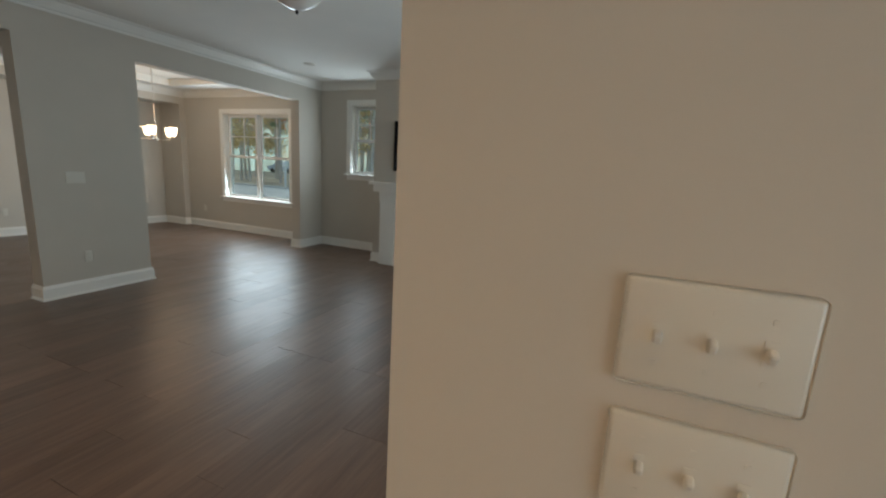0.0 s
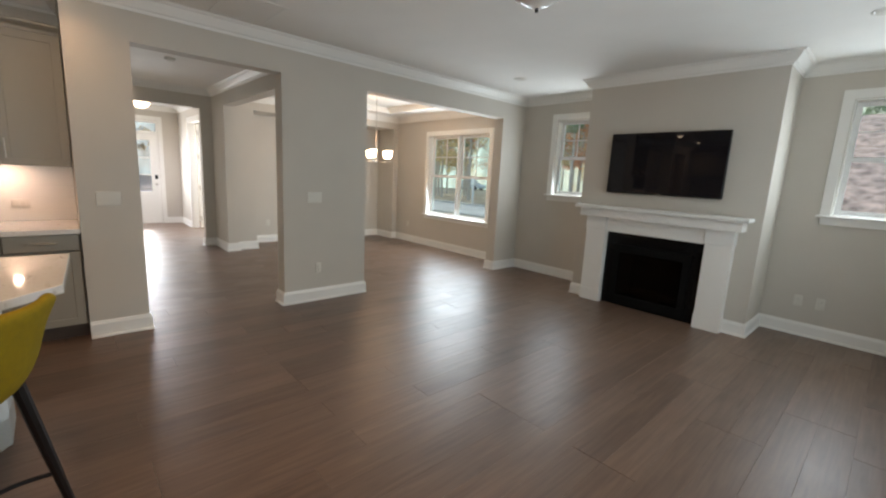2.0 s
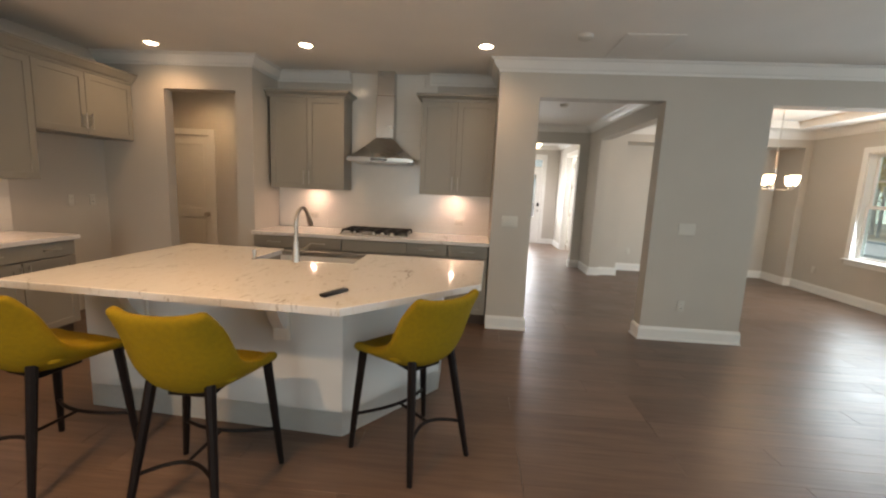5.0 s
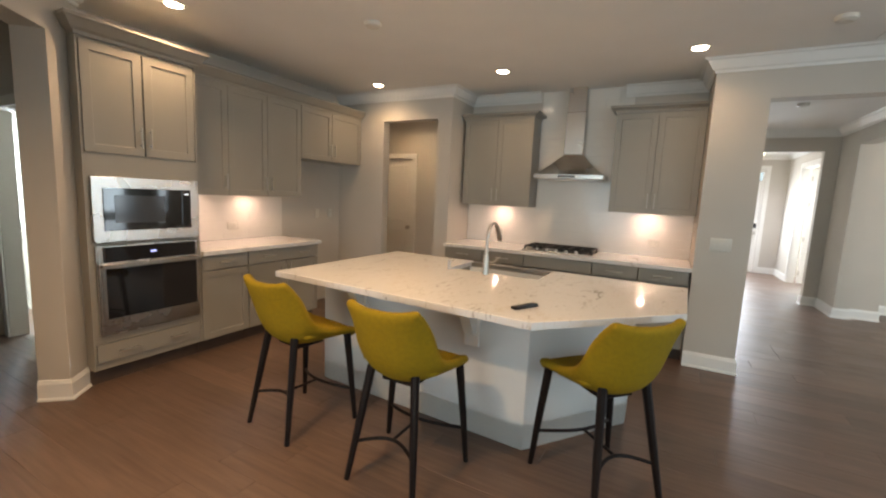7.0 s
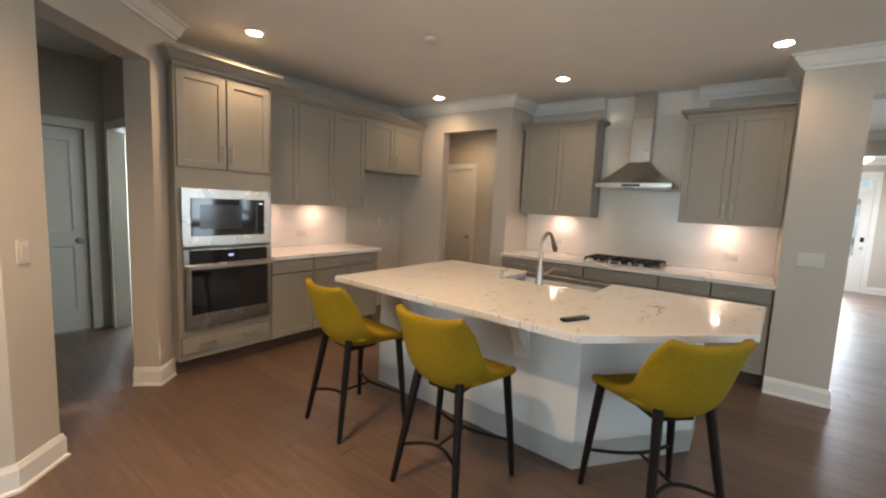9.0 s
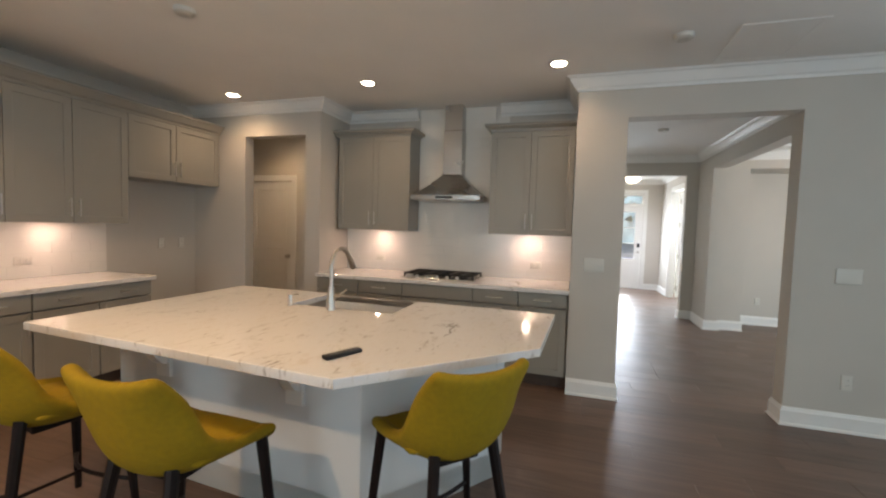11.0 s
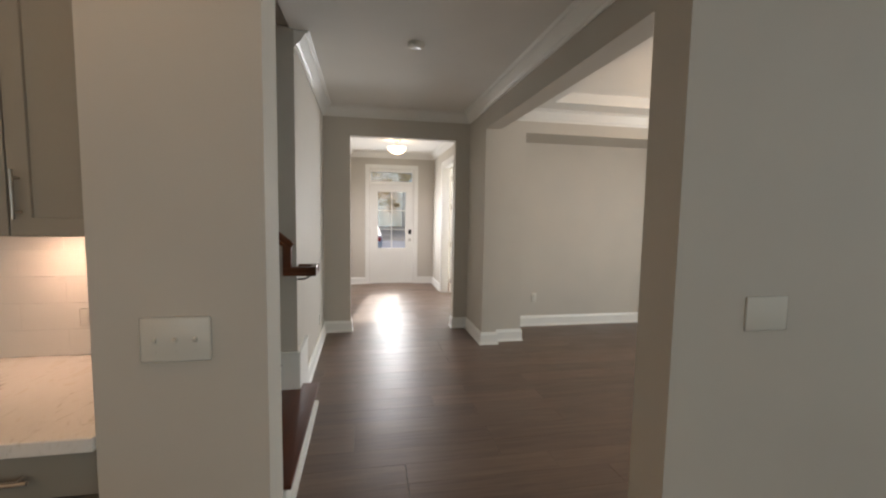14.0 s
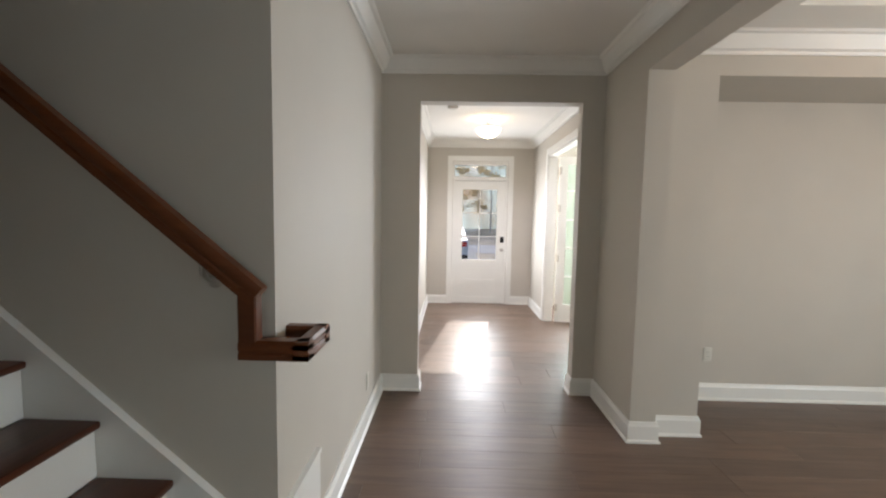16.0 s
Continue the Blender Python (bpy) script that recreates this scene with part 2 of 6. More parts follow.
def sweep(bm, points, profile, closed=False):
    """A moulding along a level line of (x, y); profile of (out, z) points, out to the line's left side; mitred corners."""
    n = len(points)
    pts = [Vector((p[0], p[1])) for p in points]
    rings = []
    for i, p in enumerate(pts):
        a = (p - pts[i - 1]).normalized() if (i or closed) else None
        b = (pts[(i + 1) % n] - p).normalized() if (i < n - 1 or closed) else None
        a, b = a or b, b or a
        na, nb = Vector((-a.y, a.x)), Vector((-b.y, b.x))
        mid = (na + nb).normalized()
        mid /= max(0.2, mid.dot(na))
        rings.append([bm.verts.new((p.x + mid.x * o, p.y + mid.y * o, z)) for o, z in profile])
    m = len(profile)
    for i in range(n if closed else n - 1):
        r, s = rings[i], rings[(i + 1) % n]
        for k in range(m):
            bm.faces.new([r[k], r[(k + 1) % m], s[(k + 1) % m], s[k]])
    if not closed:
        bm.faces.new(rings[0])
        bm.faces.new(rings[-1][::-1])
    return bm


def tube(bm, points, radius, sides=10, flat=1.0):
    """A round bar along points; radius may be a list."""
    pts = [Vector(p) for p in points]
    rad = radius if isinstance(radius, (list, tuple)) else [radius] * len(pts)
    rings, ref = [], None
    for i, p in enumerate(pts):
        d = (pts[min(i + 1, len(pts) - 1)] - pts[max(i - 1, 0)]).normalized()
        if ref is None:
            ref = d.orthogonal().normalized()
        ref = (ref - d * ref.dot(d)).normalized()
        side = d.cross(ref)
        rings.append([bm.verts.new(p + (ref * math.cos(a) + side * math.sin(a) * flat) * rad[i]) for a in [2 * math.pi * k / sides for k in range(sides)]])
    for r, s in zip(rings, rings[1:]):
        for k in range(sides):
            bm.faces.new([r[k], r[(k + 1) % sides], s[(k + 1) % sides], s[k]])
    bm.faces.new(rings[0][::-1])
    bm.faces.new(rings[-1])
    return bm


def lathe(bm, profile, centre=(0, 0, 0), sides=24):
    """A turned shape about the upright axis; profile of (radius, z) from below up."""
    rings = []
    for r, z in profile:
        if r < 1e-5:
            rings.append([bm.verts.new((centre[0], centre[1], centre[2] + z))])
        else:
            rings.append([bm.verts.new((centre[0] + r * math.cos(a), centre[1] + r * math.sin(a), centre[2] + z)) for a in [2 * math.pi * k / sides for k in range(sides)]])
    for r, s in zip(rings, rings[1:]):
        for k in range(sides):
            q = [r[k % len(r)], r[(k + 1) % len(r)], s[(k + 1) % len(s)], s[k % len(s)]]
            q = list(dict.fromkeys(q))
            if len(q) > 2:
                bm.faces.new(q)
    for ring in (rings[0], rings[-1]):
        if len(ring) > 2:
            bm.faces.new(ring)
    return bm


def turn(bm, m):
    bmesh.ops.transform(bm, matrix=m, verts=bm.verts)
    return bm


def extrude_outline(bm, pts, z0, z1, bev=0.0):
    """A level slab of the outline pts."""
    lo = [bm.verts.new((x, y, z0)) for x, y in pts]
    hi = [bm.verts.new((x, y, z1)) for x, y in pts]
    n = len(pts)
    fs = [bm.faces.new(lo[::-1]), bm.faces.new(hi)] + [bm.faces.new([lo[i], lo[(i + 1) % n], hi[(i + 1) % n], hi[i]]) for i in range(n)]
    if bev:
        bmesh.ops.bevel(bm, geom=list({e for f in fs[:2] for e in f.edges}), offset=bev, segments=2, affect="EDGES", profile=0.5)
    return bm

# The large structure: floor slab, walls, ceilings.
H = 2.74
TOP = 2.95
structure("floor", boxes(((-13.0, -6.2, -0.16), (3.1, 6.25, -0.016))), SUBFLOOR, "dark subfloor under the wooden floor planks", "floor")
structure("wall_west", wall_bm(-5.36, -5.19, 0.46, 6.03, -0.01, TOP, [(0.865, 2.07, -1, 2.395), (3.057, 5.49, -1, 2.385)]), WALL, "greige painted wall with two wide cased openings", "wall")
structure("wall_stub", boxes(((-5.98, 0.46, -0.01), (-5.36, 0.60, TOP))), WALL, "greige painted wall end beside the range", "wall")
structure("wall_range", boxes(((-5.98, -2.13, -0.01), (-5.86, 0.46, TOP))), WALL, "greige painted kitchen wall behind the range", "wall")
structure("wall_pantry", wall_bm(-5.40, -5.27, -3.97, -2.13, -0.01, TOP, [(-3.115, -2.32, -1, 2.385)]), WALL, "greige painted wall with a tall pantry opening", "wall")
structure("wall_pantry_return", boxes(((-6.60, -2.25, -0.01), (-5.40, -2.13, TOP))), WALL, "greige painted return wall", "wall")
structure("wall_kitchen", boxes(((-5.40, -3.97, -0.01), (-2.20, -3.85, TOP))), WALL, "greige painted wall behind the oven run", "wall")
structure("wall_pantry_back", wall_bm(-6.72, -6.60, -4.6, -2.13, -0.01, TOP, [(-4.27, -3.50, -1, 2.04)]), WALL, "greige painted pantry wall with a white door", "wall")
structure("wall_pantry_side", boxes(((-6.72, -4.72, -0.01), (-5.40, -4.6, TOP)), ((-5.40, -4.72, -0.01), (-5.28, -3.97, TOP))), WALL, "greige painted pantry side wall", "wall")
structure("wall_north", wall_bm(-9.40, -0.30, 6.03, 6.20, -0.01, 3.3, [(-7.57, -5.92, 0.67, 2.25), (-4.565, -3.985, 1.27, 2.38), (-1.325, -0.745, 1.27, 2.38)]), WALL, "greige painted outer wall with three white windows", "wall")
structure("wall_breast", wall_bm(-3.70, -1.745, 5.40, 6.03, -0.01, TOP, [(-3.13, -2.33, 0.08, 0.74)]), WALL, "greige painted chimney breast above the fireplace", "wall")
structure("wall_east", wall_bm(-0.43, -0.30, 0.80, 6.03, -0.01, TOP, [(1.7, 4.75, 0.72, 2.27)]), WALL, "greige painted outer wall with a triple window", "wall")
structure("wall_nook_north", cells([-0.507, -0.30, 2.95], [0.52, 0.68, 0.80], [-0.01, TOP], lambda x, y, z: y < 0.68 or x < -0.30), WALL, "greige painted wall with light switches", "wall")
structure("wall_nook_east", wall_bm(2.80, 2.95, -2.60, 0.52, -0.01, TOP, [(-2.1, 0.2, 0.3, 2.2)]), WALL, "greige painted outer wall with a wide window", "wall")
structure("wall_nook_south", boxes(((-1.11, -2.60, -0.01), (2.80, -2.44, TOP))), WALL, "greige painted wall", "wall")
# The slanted wall with the opening to the back hall.
DIAG = pose(-2.23, -3.45, 0, 0, 0, math.degrees(math.atan2(1.01, 1.12)))
structure("wall_diagonal", turn(wall_bm(0, 1.508, -0.18, 0, -0.01, TOP, [(0.335, 1.25, -1, 2.37)]), DIAG), WALL, "greige painted slanted wall with an opening to the back hall", "wall")
structure("wall_hall_back", wall_bm(-2.33, -0.30, -5.27, -5.15, -0.01, TOP, [(-2.03, -1.27, -1, 2.04)]), WALL, "greige painted back hall wall with a white door", "wall")
structure("wall_hall_side", wall_bm(-2.33, -2.20, -5.15, -3.97, -0.01, TOP, [(-5.02, -4.25, -1, 2.04)]), WALL, "greige painted back hall wall with a doorway", "wall")
structure("wall_hall_east", boxes(((-0.42, -5.15, -0.01), (-0.30, -2.60, TOP))), WALL, "greige painted back hall wall", "wall")
structure("wall_bath", cells([-4.32, -4.2, -3.5, -2.7, -2.33], [-6.12, -6.0, -4.09, -3.97], [-0.01, 1.0, 2.0, TOP], lambda x, y, z: (x < -4.2 or y < -6.0) and not (y < -6.0 and -3.5 < x < -2.7 and 1.0 < z < 2.0)), WALL, "pale painted side room walls with a small window", "wall")
structure("wall_bath_front", boxes(((-2.33, -6.12, -0.01), (-2.2, -5.27, TOP))), WALL, "pale painted side room wall", "wall")
# Hall, stairs, dining room.
structure("wall_stair", boxes(((-7.32, -2.25, -0.01), (-7.20, 0.63, 5.4))), WALL, "greige painted wall along the staircase", "wall")
structure("wall_hall", boxes(((-9.28, 0.50, -0.01), (-7.32, 0.63, TOP))), WALL, "greige painted hall wall", "wall")
structure("wall_stair_inner", boxes(((-6.05, -2.13, -0.01), (-5.985, 0.46, 5.4)), ((-7.2, -2.25, -0.01), (-6.722, -2.13, 5.4)), ((-6.722, -2.25, TOP + 0.002), (-5.985, -2.13, 5.4)), ((-7.32, 0.50, H + 0.02), (-5.985, 0.63, 5.4))), WALL, "greige painted stairwell wall", "wall")
structure("beam_dining", boxes(((-8.55, 2.43, 2.425), (-5.36, 2.60, TOP))), WALL, "greige painted dropped beam between hall and dining room", "beam")
structure("wall_dining_end", cells([-9.40, -9.25, -8.65, -8.55], [2.43, 2.60, 2.933, 5.91, 6.03], [-0.01, 2.425, 3.3], lambda x, y, z: (x < -9.25) or (y < 2.60) or (x < -8.65 and (y < 2.933 or y > 5.91 or z > 2.425))), WALL, "greige painted wall with a wide shallow niche", "wall")
structure("wall_foyer", wall_bm(-9.40, -9.28, 0.63, 2.43, -0.01, TOP, [(0.945, 2.25, -1, 2.41)]), WALL, "greige painted wall with a cased foyer opening", "wall")
structure("wall_foyer_south", boxes(((-13.0, 0.66, -0.01), (-9.40, 0.80, TOP))), WALL, "greige painted foyer wall", "wall")
structure("wall_foyer_north", wall_bm(-12.88, -9.40, 2.56, 2.68, -0.01, TOP, [(-11.78, -10.20, -1, 2.36)]), WALL, "greige painted foyer wall with a tall double doorway", "wall")
structure("wall_front", wall_bm(-13.0, -12.88, 0.80, 6.03, -0.01, TOP, [(1.22, 2.14, -1, 2.40), (3.4, 5.0, 0.7, 2.3)]), WALL, "greige painted front wall with the entrance door", "wall")
structure("wall_study", boxes(((-12.88, 5.9, -0.01), (-9.40, 6.03, TOP)), ((-9.52, 2.68, -0.01), (-9.40, 5.9, TOP))), WALL, "greige painted study wall", "wall")
structure("ceiling_main", boxes(((-5.36, -2.60, H), (2.95, 6.03, H + 0.2)), ((-6.72, -6.12, H), (-0.30, -2.60, H + 0.2)), ((-5.98, -2.60, H), (-5.36, 0.6, H + 0.2))), CEIL, "matt off-white ceiling", "ceiling")
structure("ceiling_hall", boxes(((-9.40, 0.60, H), (-5.36, 2.43, H + 0.2))), CEIL, "matt off-white hall ceiling", "ceiling")
structure("ceiling_foyer", boxes(((-13.0, 0.66, H), (-9.40, 6.03, H + 0.2))), CEIL, "matt off-white foyer ceiling", "ceiling")
structure("ceiling_stair", boxes(((-7.32, -2.25, 5.4), (-5.985, 0.63, 5.5))), CEIL, "matt stairwell ceiling", "ceiling")
structure("ceiling_dining", cells([-9.25, -8.27, -5.75, -5.36], [2.60, 3.10, 5.50, 6.03], [2.68, 2.79, 2.94], lambda x, y, z: z > 2.79 or not (-8.27 < x < -5.75 and 3.10 < y < 5.50)), CEIL, "tray ceiling with a raised middle over the dining room", "ceiling")

# Mouldings.
BASE = [(0, 0.0), (0.028, 0.0), (0.028, 0.012), (0.018, 0.022), (0.018, 0.112), (0.012, 0.125), (0.008, 0.14), (0, 0.14)]


def crown(h=0.115, d=0.105, top=H):
    return [(0, top - h), (0.012, top - h), (0.018, top - h + 0.018), (0.035, top - h + 0.028), (d * 0.62, top - 0.042), (d * 0.72, top - 0.022), (d - 0.012, top - 0.016), (d, top - 0.002), (0, top - 0.002)]


def base_run(points, closed=False):
    structure("baseboard", sweep(bmesh.new(), points, BASE, closed), TRIM, "white painted baseboard with a moulded top and shoe", "baseboard", smooth=False)


def crown_run(points, closed=False, **kw):
    structure("trim", sweep(bmesh.new(), points, crown(**kw), closed), TRIM, "white painted crown moulding", "crown moulding", smooth=False)


base_run([(-5.36, 0.60), (-5.36, 0.865), (-5.19, 0.865), (-5.19, 0.46)])
base_run([(-5.36, 2.07), (-5.36, 3.057), (-5.19, 3.057), (-5.19, 2.07)], closed=True)
base_run([(-5.36, 6.03), (-5.36, 5.49), (-5.19, 5.49), (-5.19, 6.03), (-3.70, 6.03), (-3.70, 5.40), (-3.515, 5.40)][::-1])
base_run([(-1.935, 5.40), (-1.745, 5.40), (-1.745, 6.03), (-0.43, 6.03), (-0.43, 0.80), (-0.507, 0.80), (-0.507, 0.52), (2.80, 0.52)][::-1])
base_run([(2.80, -2.44), (-1.11, -2.44), (-1.301, -2.6125), (-1.181, -2.746)][::-1])
base_run([(-1.861, -3.359), (-1.981, -3.2256), (-2.20, -3.425)][::-1])
base_run([(-7.32, 0.63), (-9.28, 0.63), (-9.28, 0.945), (-9.40, 0.945), (-9.40, 0.80), (-12.88, 0.80), (-12.88, 1.13)][::-1])
base_run([(-12.88, 2.22), (-12.88, 2.56), (-11.87, 2.56)][::-1])
base_run([(-10.11, 2.56), (-9.40, 2.56), (-9.40, 2.25), (-9.28, 2.25), (-9.28, 2.43), (-8.55, 2.43), (-8.55, 2.60), (-8.65, 2.60), (-8.65, 2.933), (-9.25, 2.933), (-9.25, 5.91), (-8.65, 5.91), (-8.65, 6.03), (-5.36, 6.03)][::-1])
base_run([(-5.27, -2.32), (-5.27, -2.13), (-5.28, -2.13)][::-1])
base_run([(-5.27, -3.85), (-5.27, -3.115)][::-1])
crown_run([(-5.86, -0.31), (-5.86, 0.46), (-5.19, 0.46), (-5.19, 6.03), (-3.70, 6.03), (-3.70, 5.40), (-1.745, 5.40), (-1.745, 6.03), (-0.43, 6.03), (-0.43, 0.80), (-0.507, 0.80), (-0.507, 0.52), (2.80, 0.52), (2.80, -2.44), (-1.11, -2.44), (-2.23, -3.45)][::-1])
crown_run([(-5.27, -3.85), (-5.27, -2.13), (-5.86, -2.13), (-5.86, -1.24)][::-1])
crown_run([(-7.20, 0.63), (-9.28, 0.63), (-9.28, 2.43), (-5.36, 2.43), (-5.36, 0.60)][::-1])
crown_run([(-9.40, 0.80), (-12.88, 0.80), (-12.88, 2.56), (-9.40, 2.56)][::-1])
crown_run([(-5.36, 2.60), (-8.65, 2.60), (-8.65, 6.03), (-5.36, 6.03)][::-1], closed=True, h=0.125, d=0.11, top=2.68)


# Shared makers for things.
def wpart(name, bm, material, parent, label="", smooth=True):
    """A part whose vertices were given in world metres."""
    root = parent.parent if parent.parent else parent
    turn(bm, root.matrix_basis.inverted())
    return part(name, bm, material, parent, label, smooth)


def bar_pull(length, upright=False):
    """A bar handle on two posts, standing out along -y."""
    bm = bmesh.new()
    a = length / 2
    ends = [(0, -0.03, -a), (0, -0.03, a)] if upright else [(-a, -0.03, 0), (a, -0.03, 0)]
    tube(bm, ends, 0.0055, 8)
    for k in (-0.68, 0.68):
        p = (0, 0, a * k) if upright else (a * k, 0, 0)
        tube(bm, [p, (p[0], -0.03, p[2])], 0.0045, 6)
    return bm


def shaker(w, h, rail=0.058):
    """A framed door leaf with a recessed panel, front at y = 0."""
    bm = cells([0, rail, w - rail, w], [0, 0.009, 0.02], [0, rail, h - rail, h], lambda x, y, z: y > 0.009 or not (rail < x < w - rail and rail < z < h - rail))
    bm.normal_update()
    sharp = [e for e in bm.edges if len(e.link_faces) == 2 and e.link_faces[0].normal.dot(e.link_faces[1].normal) < 0.5 and e.verts[0].co.y < 0.012 and e.verts[1].co.y < 0.012]
    bmesh.ops.bevel(bm, geom=sharp, offset=0.0016, segments=1, affect="EDGES", profile=0.5)
    return bm


KICK = mat("dark_brown_toe_kick", (0.075, 0.05, 0.038), 0.55, var=0.2, vscale=6, bump=0.1)


def cabinet(label, m, w, d, z0, z1, fronts, material=CAB, toe=False, group="kitchen cabinets", flush=0.0):
    """A cabinet unit. fronts: (kind, x0, x1, z0, z1, handle) with handle as (x, z, upright, length) or None."""
    ob = thing("cabinet", label, "cabinet", m, group)
    bm = bmesh.new()
    lift = 0.022 if 1.3 < z0 < 1.5 else 0.0
    box(bm, (0.001, 0.05 if toe and z1 < 1 else 0.0225, z0 + lift), (w - 0.001, d, z1), 0.001)
    if lift:
        for x0 in (0.001, w - 0.019):
            box(bm, (x0, 0.0225, z0), (x0 + 0.018, d, z0 + lift - 0.0005))
    part("body", bm, material, ob, smooth=False)
    if toe:
        part("toe_kick", boxes(((0.001, 0.085, 0), (w - 0.001, d - 0.02, z0 - 0.001))), KICK, ob, "dark recessed toe kick", smooth=False)
    for kind, x0, x1, f0, f1, handle in fronts:
        g = 0.0022 if z0 > 1 else 0.0055
        ww, hh = x1 - x0 - 2 * g, f1 - f0 - 2 * g
        leaf = shaker(ww, hh) if kind == "door" else box(bmesh.new(), (0, 0, 0), (ww, 0.02, hh), 0.002)
        fr = part(kind, turn(leaf, pose(x0 + g, 0, f0 + g)), material, ob, smooth=False)
        if handle:
            hx, hz, up, ln = handle
            part("handle", turn(bar_pull(ln, up), pose(hx, 0, hz)), NICKEL, fr, "brushed nickel bar handle")
    return ob


def range_side(y, x=-5.22):
    return pose(x, y, 0, 0, 0, 90)


def oven_side(x, y):
    return pose(x, y, 0, 0, 0, 180)


# Kitchen: base units on the range wall.
ZD, ZT = 0.738, 0.874
BL = "greige painted shaker base cabinet on dark toe kick"
cabinet(BL, range_side(-2.125), 0.987, 0.635, 0.11, ZT, [("drawer", 0.0, 0.4935, ZD, ZT, (0.25, 0.806, False, 0.15)), ("drawer", 0.4935, 0.987, ZD, ZT, (0.74, 0.806, False, 0.15)), ("door", 0.0, 0.4935, 0.12, ZD, (0.455, 0.64, True, 0.14)), ("door", 0.4935, 0.987, 0.12, ZD, (0.532, 0.64, True, 0.14))], toe=True)
cabinet("greige painted cooktop base cabinet with a plain front panel", range_side(-1.138), 0.719, 0.635, 0.11, ZT, [("panel", 0.0, 0.719, ZD, ZT, None), ("door", 0.0, 0.3595, 0.12, ZD, (0.325, 0.64, True, 0.14)), ("door", 0.3595, 0.719, 0.12, ZD, (0.394, 0.64, True, 0.14))], toe=True)
cabinet("greige painted base cabinet with a drawer above a pull-out front", range_side(-0.419), 0.431, 0.635, 0.11, ZT, [("drawer", 0.0, 0.431, ZD, ZT, (0.2155, 0.806, False, 0.16)), ("door", 0.0, 0.431, 0.12, ZD, (0.2155, 0.708, False, 0.16))], toe=True)
cabinet("greige painted base cabinet with one drawer above a door", range_side(0.012), 0.444, 0.635, 0.11, ZT, [("drawer", 0.0, 0.437, ZD, ZT, (0.2155, 0.806, False, 0.16)), ("door", 0.0, 0.437, 0.12, ZD, (0.035, 0.64, True, 0.14))], toe=True)


def quartz(name):
    """White stone with short grey and tan veins, polished."""
    m = bpy.data.materials.new(name)
    m.use_nodes = True
    nt = m.node_tree
    b = nt.nodes["Principled BSDF"]
    tc, mp = nt.nodes.new("ShaderNodeTexCoord"), nt.nodes.new("ShaderNodeMapping")
    mp.inputs["Rotation"].default_value = (0, 0, 0.9)
    mp.inputs["Scale"].default_value = (1.0, 2.4, 1.0)
    nt.links.new(tc.outputs["Object"], mp.inputs[0])
    n = [nt.nodes.new("ShaderNodeTexNoise") for _ in range(3)]
    for k, (s, d, w) in enumerate(((2.6, 5, 1.2), (9.0, 6, 2.2), (1.3, 3, 0.4))):
        n[k].inputs["Scale"].default_value, n[k].inputs["Detail"].default_value, n[k].inputs["Distortion"].default_value = s, d, w
        nt.links.new(mp.outputs[0], n[k].inputs[0])
    ramp = nt.nodes.new("ShaderNodeValToRGB")
    e = ramp.color_ramp.elements
    e[0].position, e[0].color = 0.32, (0.36, 0.33, 0.29, 1)
    e[1].position, e[1].color = 0.395, (0.64, 0.61, 0.565, 1)
    for p, c in ((0.44, (0.735, 0.715, 0.68, 1)), (0.56, (0.755, 0.735, 0.70, 1)), (0.66, (0.69, 0.645, 0.58, 1))):
        el = e.new(p)
        el.color = c
    mixn = nt.nodes.new("ShaderNodeMath")
    mixn.operation, mixn.inputs[1].default_value = "MULTIPLY_ADD", 0.55
    half = nt.nodes.new("ShaderNodeMath")
    half.operation, half.inputs[1].default_value = "MULTIPLY", 0.45
    nt.links.new(n[1].outputs[0], mixn.inputs[0])
    nt.links.new(n[0].outputs[0], half.inputs[0])
    nt.links.new(half.outputs[0], mixn.inputs[2])
    nt.links.new(mixn.outputs[0], ramp.inputs[0])
    nt.links.new(ramp.outputs[0], b.inputs["Base Color"])
    b.inputs["Roughness"].default_value = 0.16
    rr = nt.nodes.new("ShaderNodeMapRange")
    rr.inputs["To Min"].default_value, rr.inputs["To Max"].default_value = 0.05, 0.10
    nt.links.new(n[2].outputs[0], rr.inputs[0])
    nt.links.new(rr.outputs[0], b.inputs["Roughness"])
    return m


QUARTZ = quartz("white_veined_quartz")
ct = thing("countertop", "white veined quartz countertop along the range wall", "countertop", pose(-5.5, -0.8, 0.876))
wpart("slab", box(bmesh.new(), (-5.858, -2.128, 0.876), (-5.18, 0.458, 0.914), 0.003), QUARTZ, ct)

# Wall units on the range wall.
UL = "greige painted shaker wall cabinet with two doors"
ZU0, ZU1 = 1.384, 2.40


def wall_unit(label, m, w, d, z0, z1, splits):
    edges = [0.0, *splits, w]
    doors = []
    for k in range(len(edges) - 1):
        right = k % 2 == 0
        hx = edges[k + 1] - 0.032 if right else edges[k] + 0.032
        doors.append(("door", edges[k], edges[k + 1], z0, z1, (hx, z0 + 0.13, True, 0.15)))
    return cabinet(label, m, w, d, z0, z1, doors, group="kitchen wall cabinets")


wall_unit(UL, range_side(-2.085, -5.56), 0.86, 0.298, ZU0, ZU1, [0.43])
wall_unit(UL, range_side(-0.355, -5.56), 0.81, 0.298, ZU0, ZU1, [0.40])


def cap_profile(z, h=0.105, d=0.075):
    return [(-0.02, z), (0.006, z), (0.010, z + 0.02), (0.03, z + 0.035), (d * 0.85, z + h - 0.03), (d, z + h - 0.02), (d, z + h), (-0.02, z + h)]


def cab_crown(points, label, z=2.40, h=0.07, d=0.06):
    structure("trim", sweep(bmesh.new(), points, cap_profile(z, h, d)), CAB, label, "crown moulding")


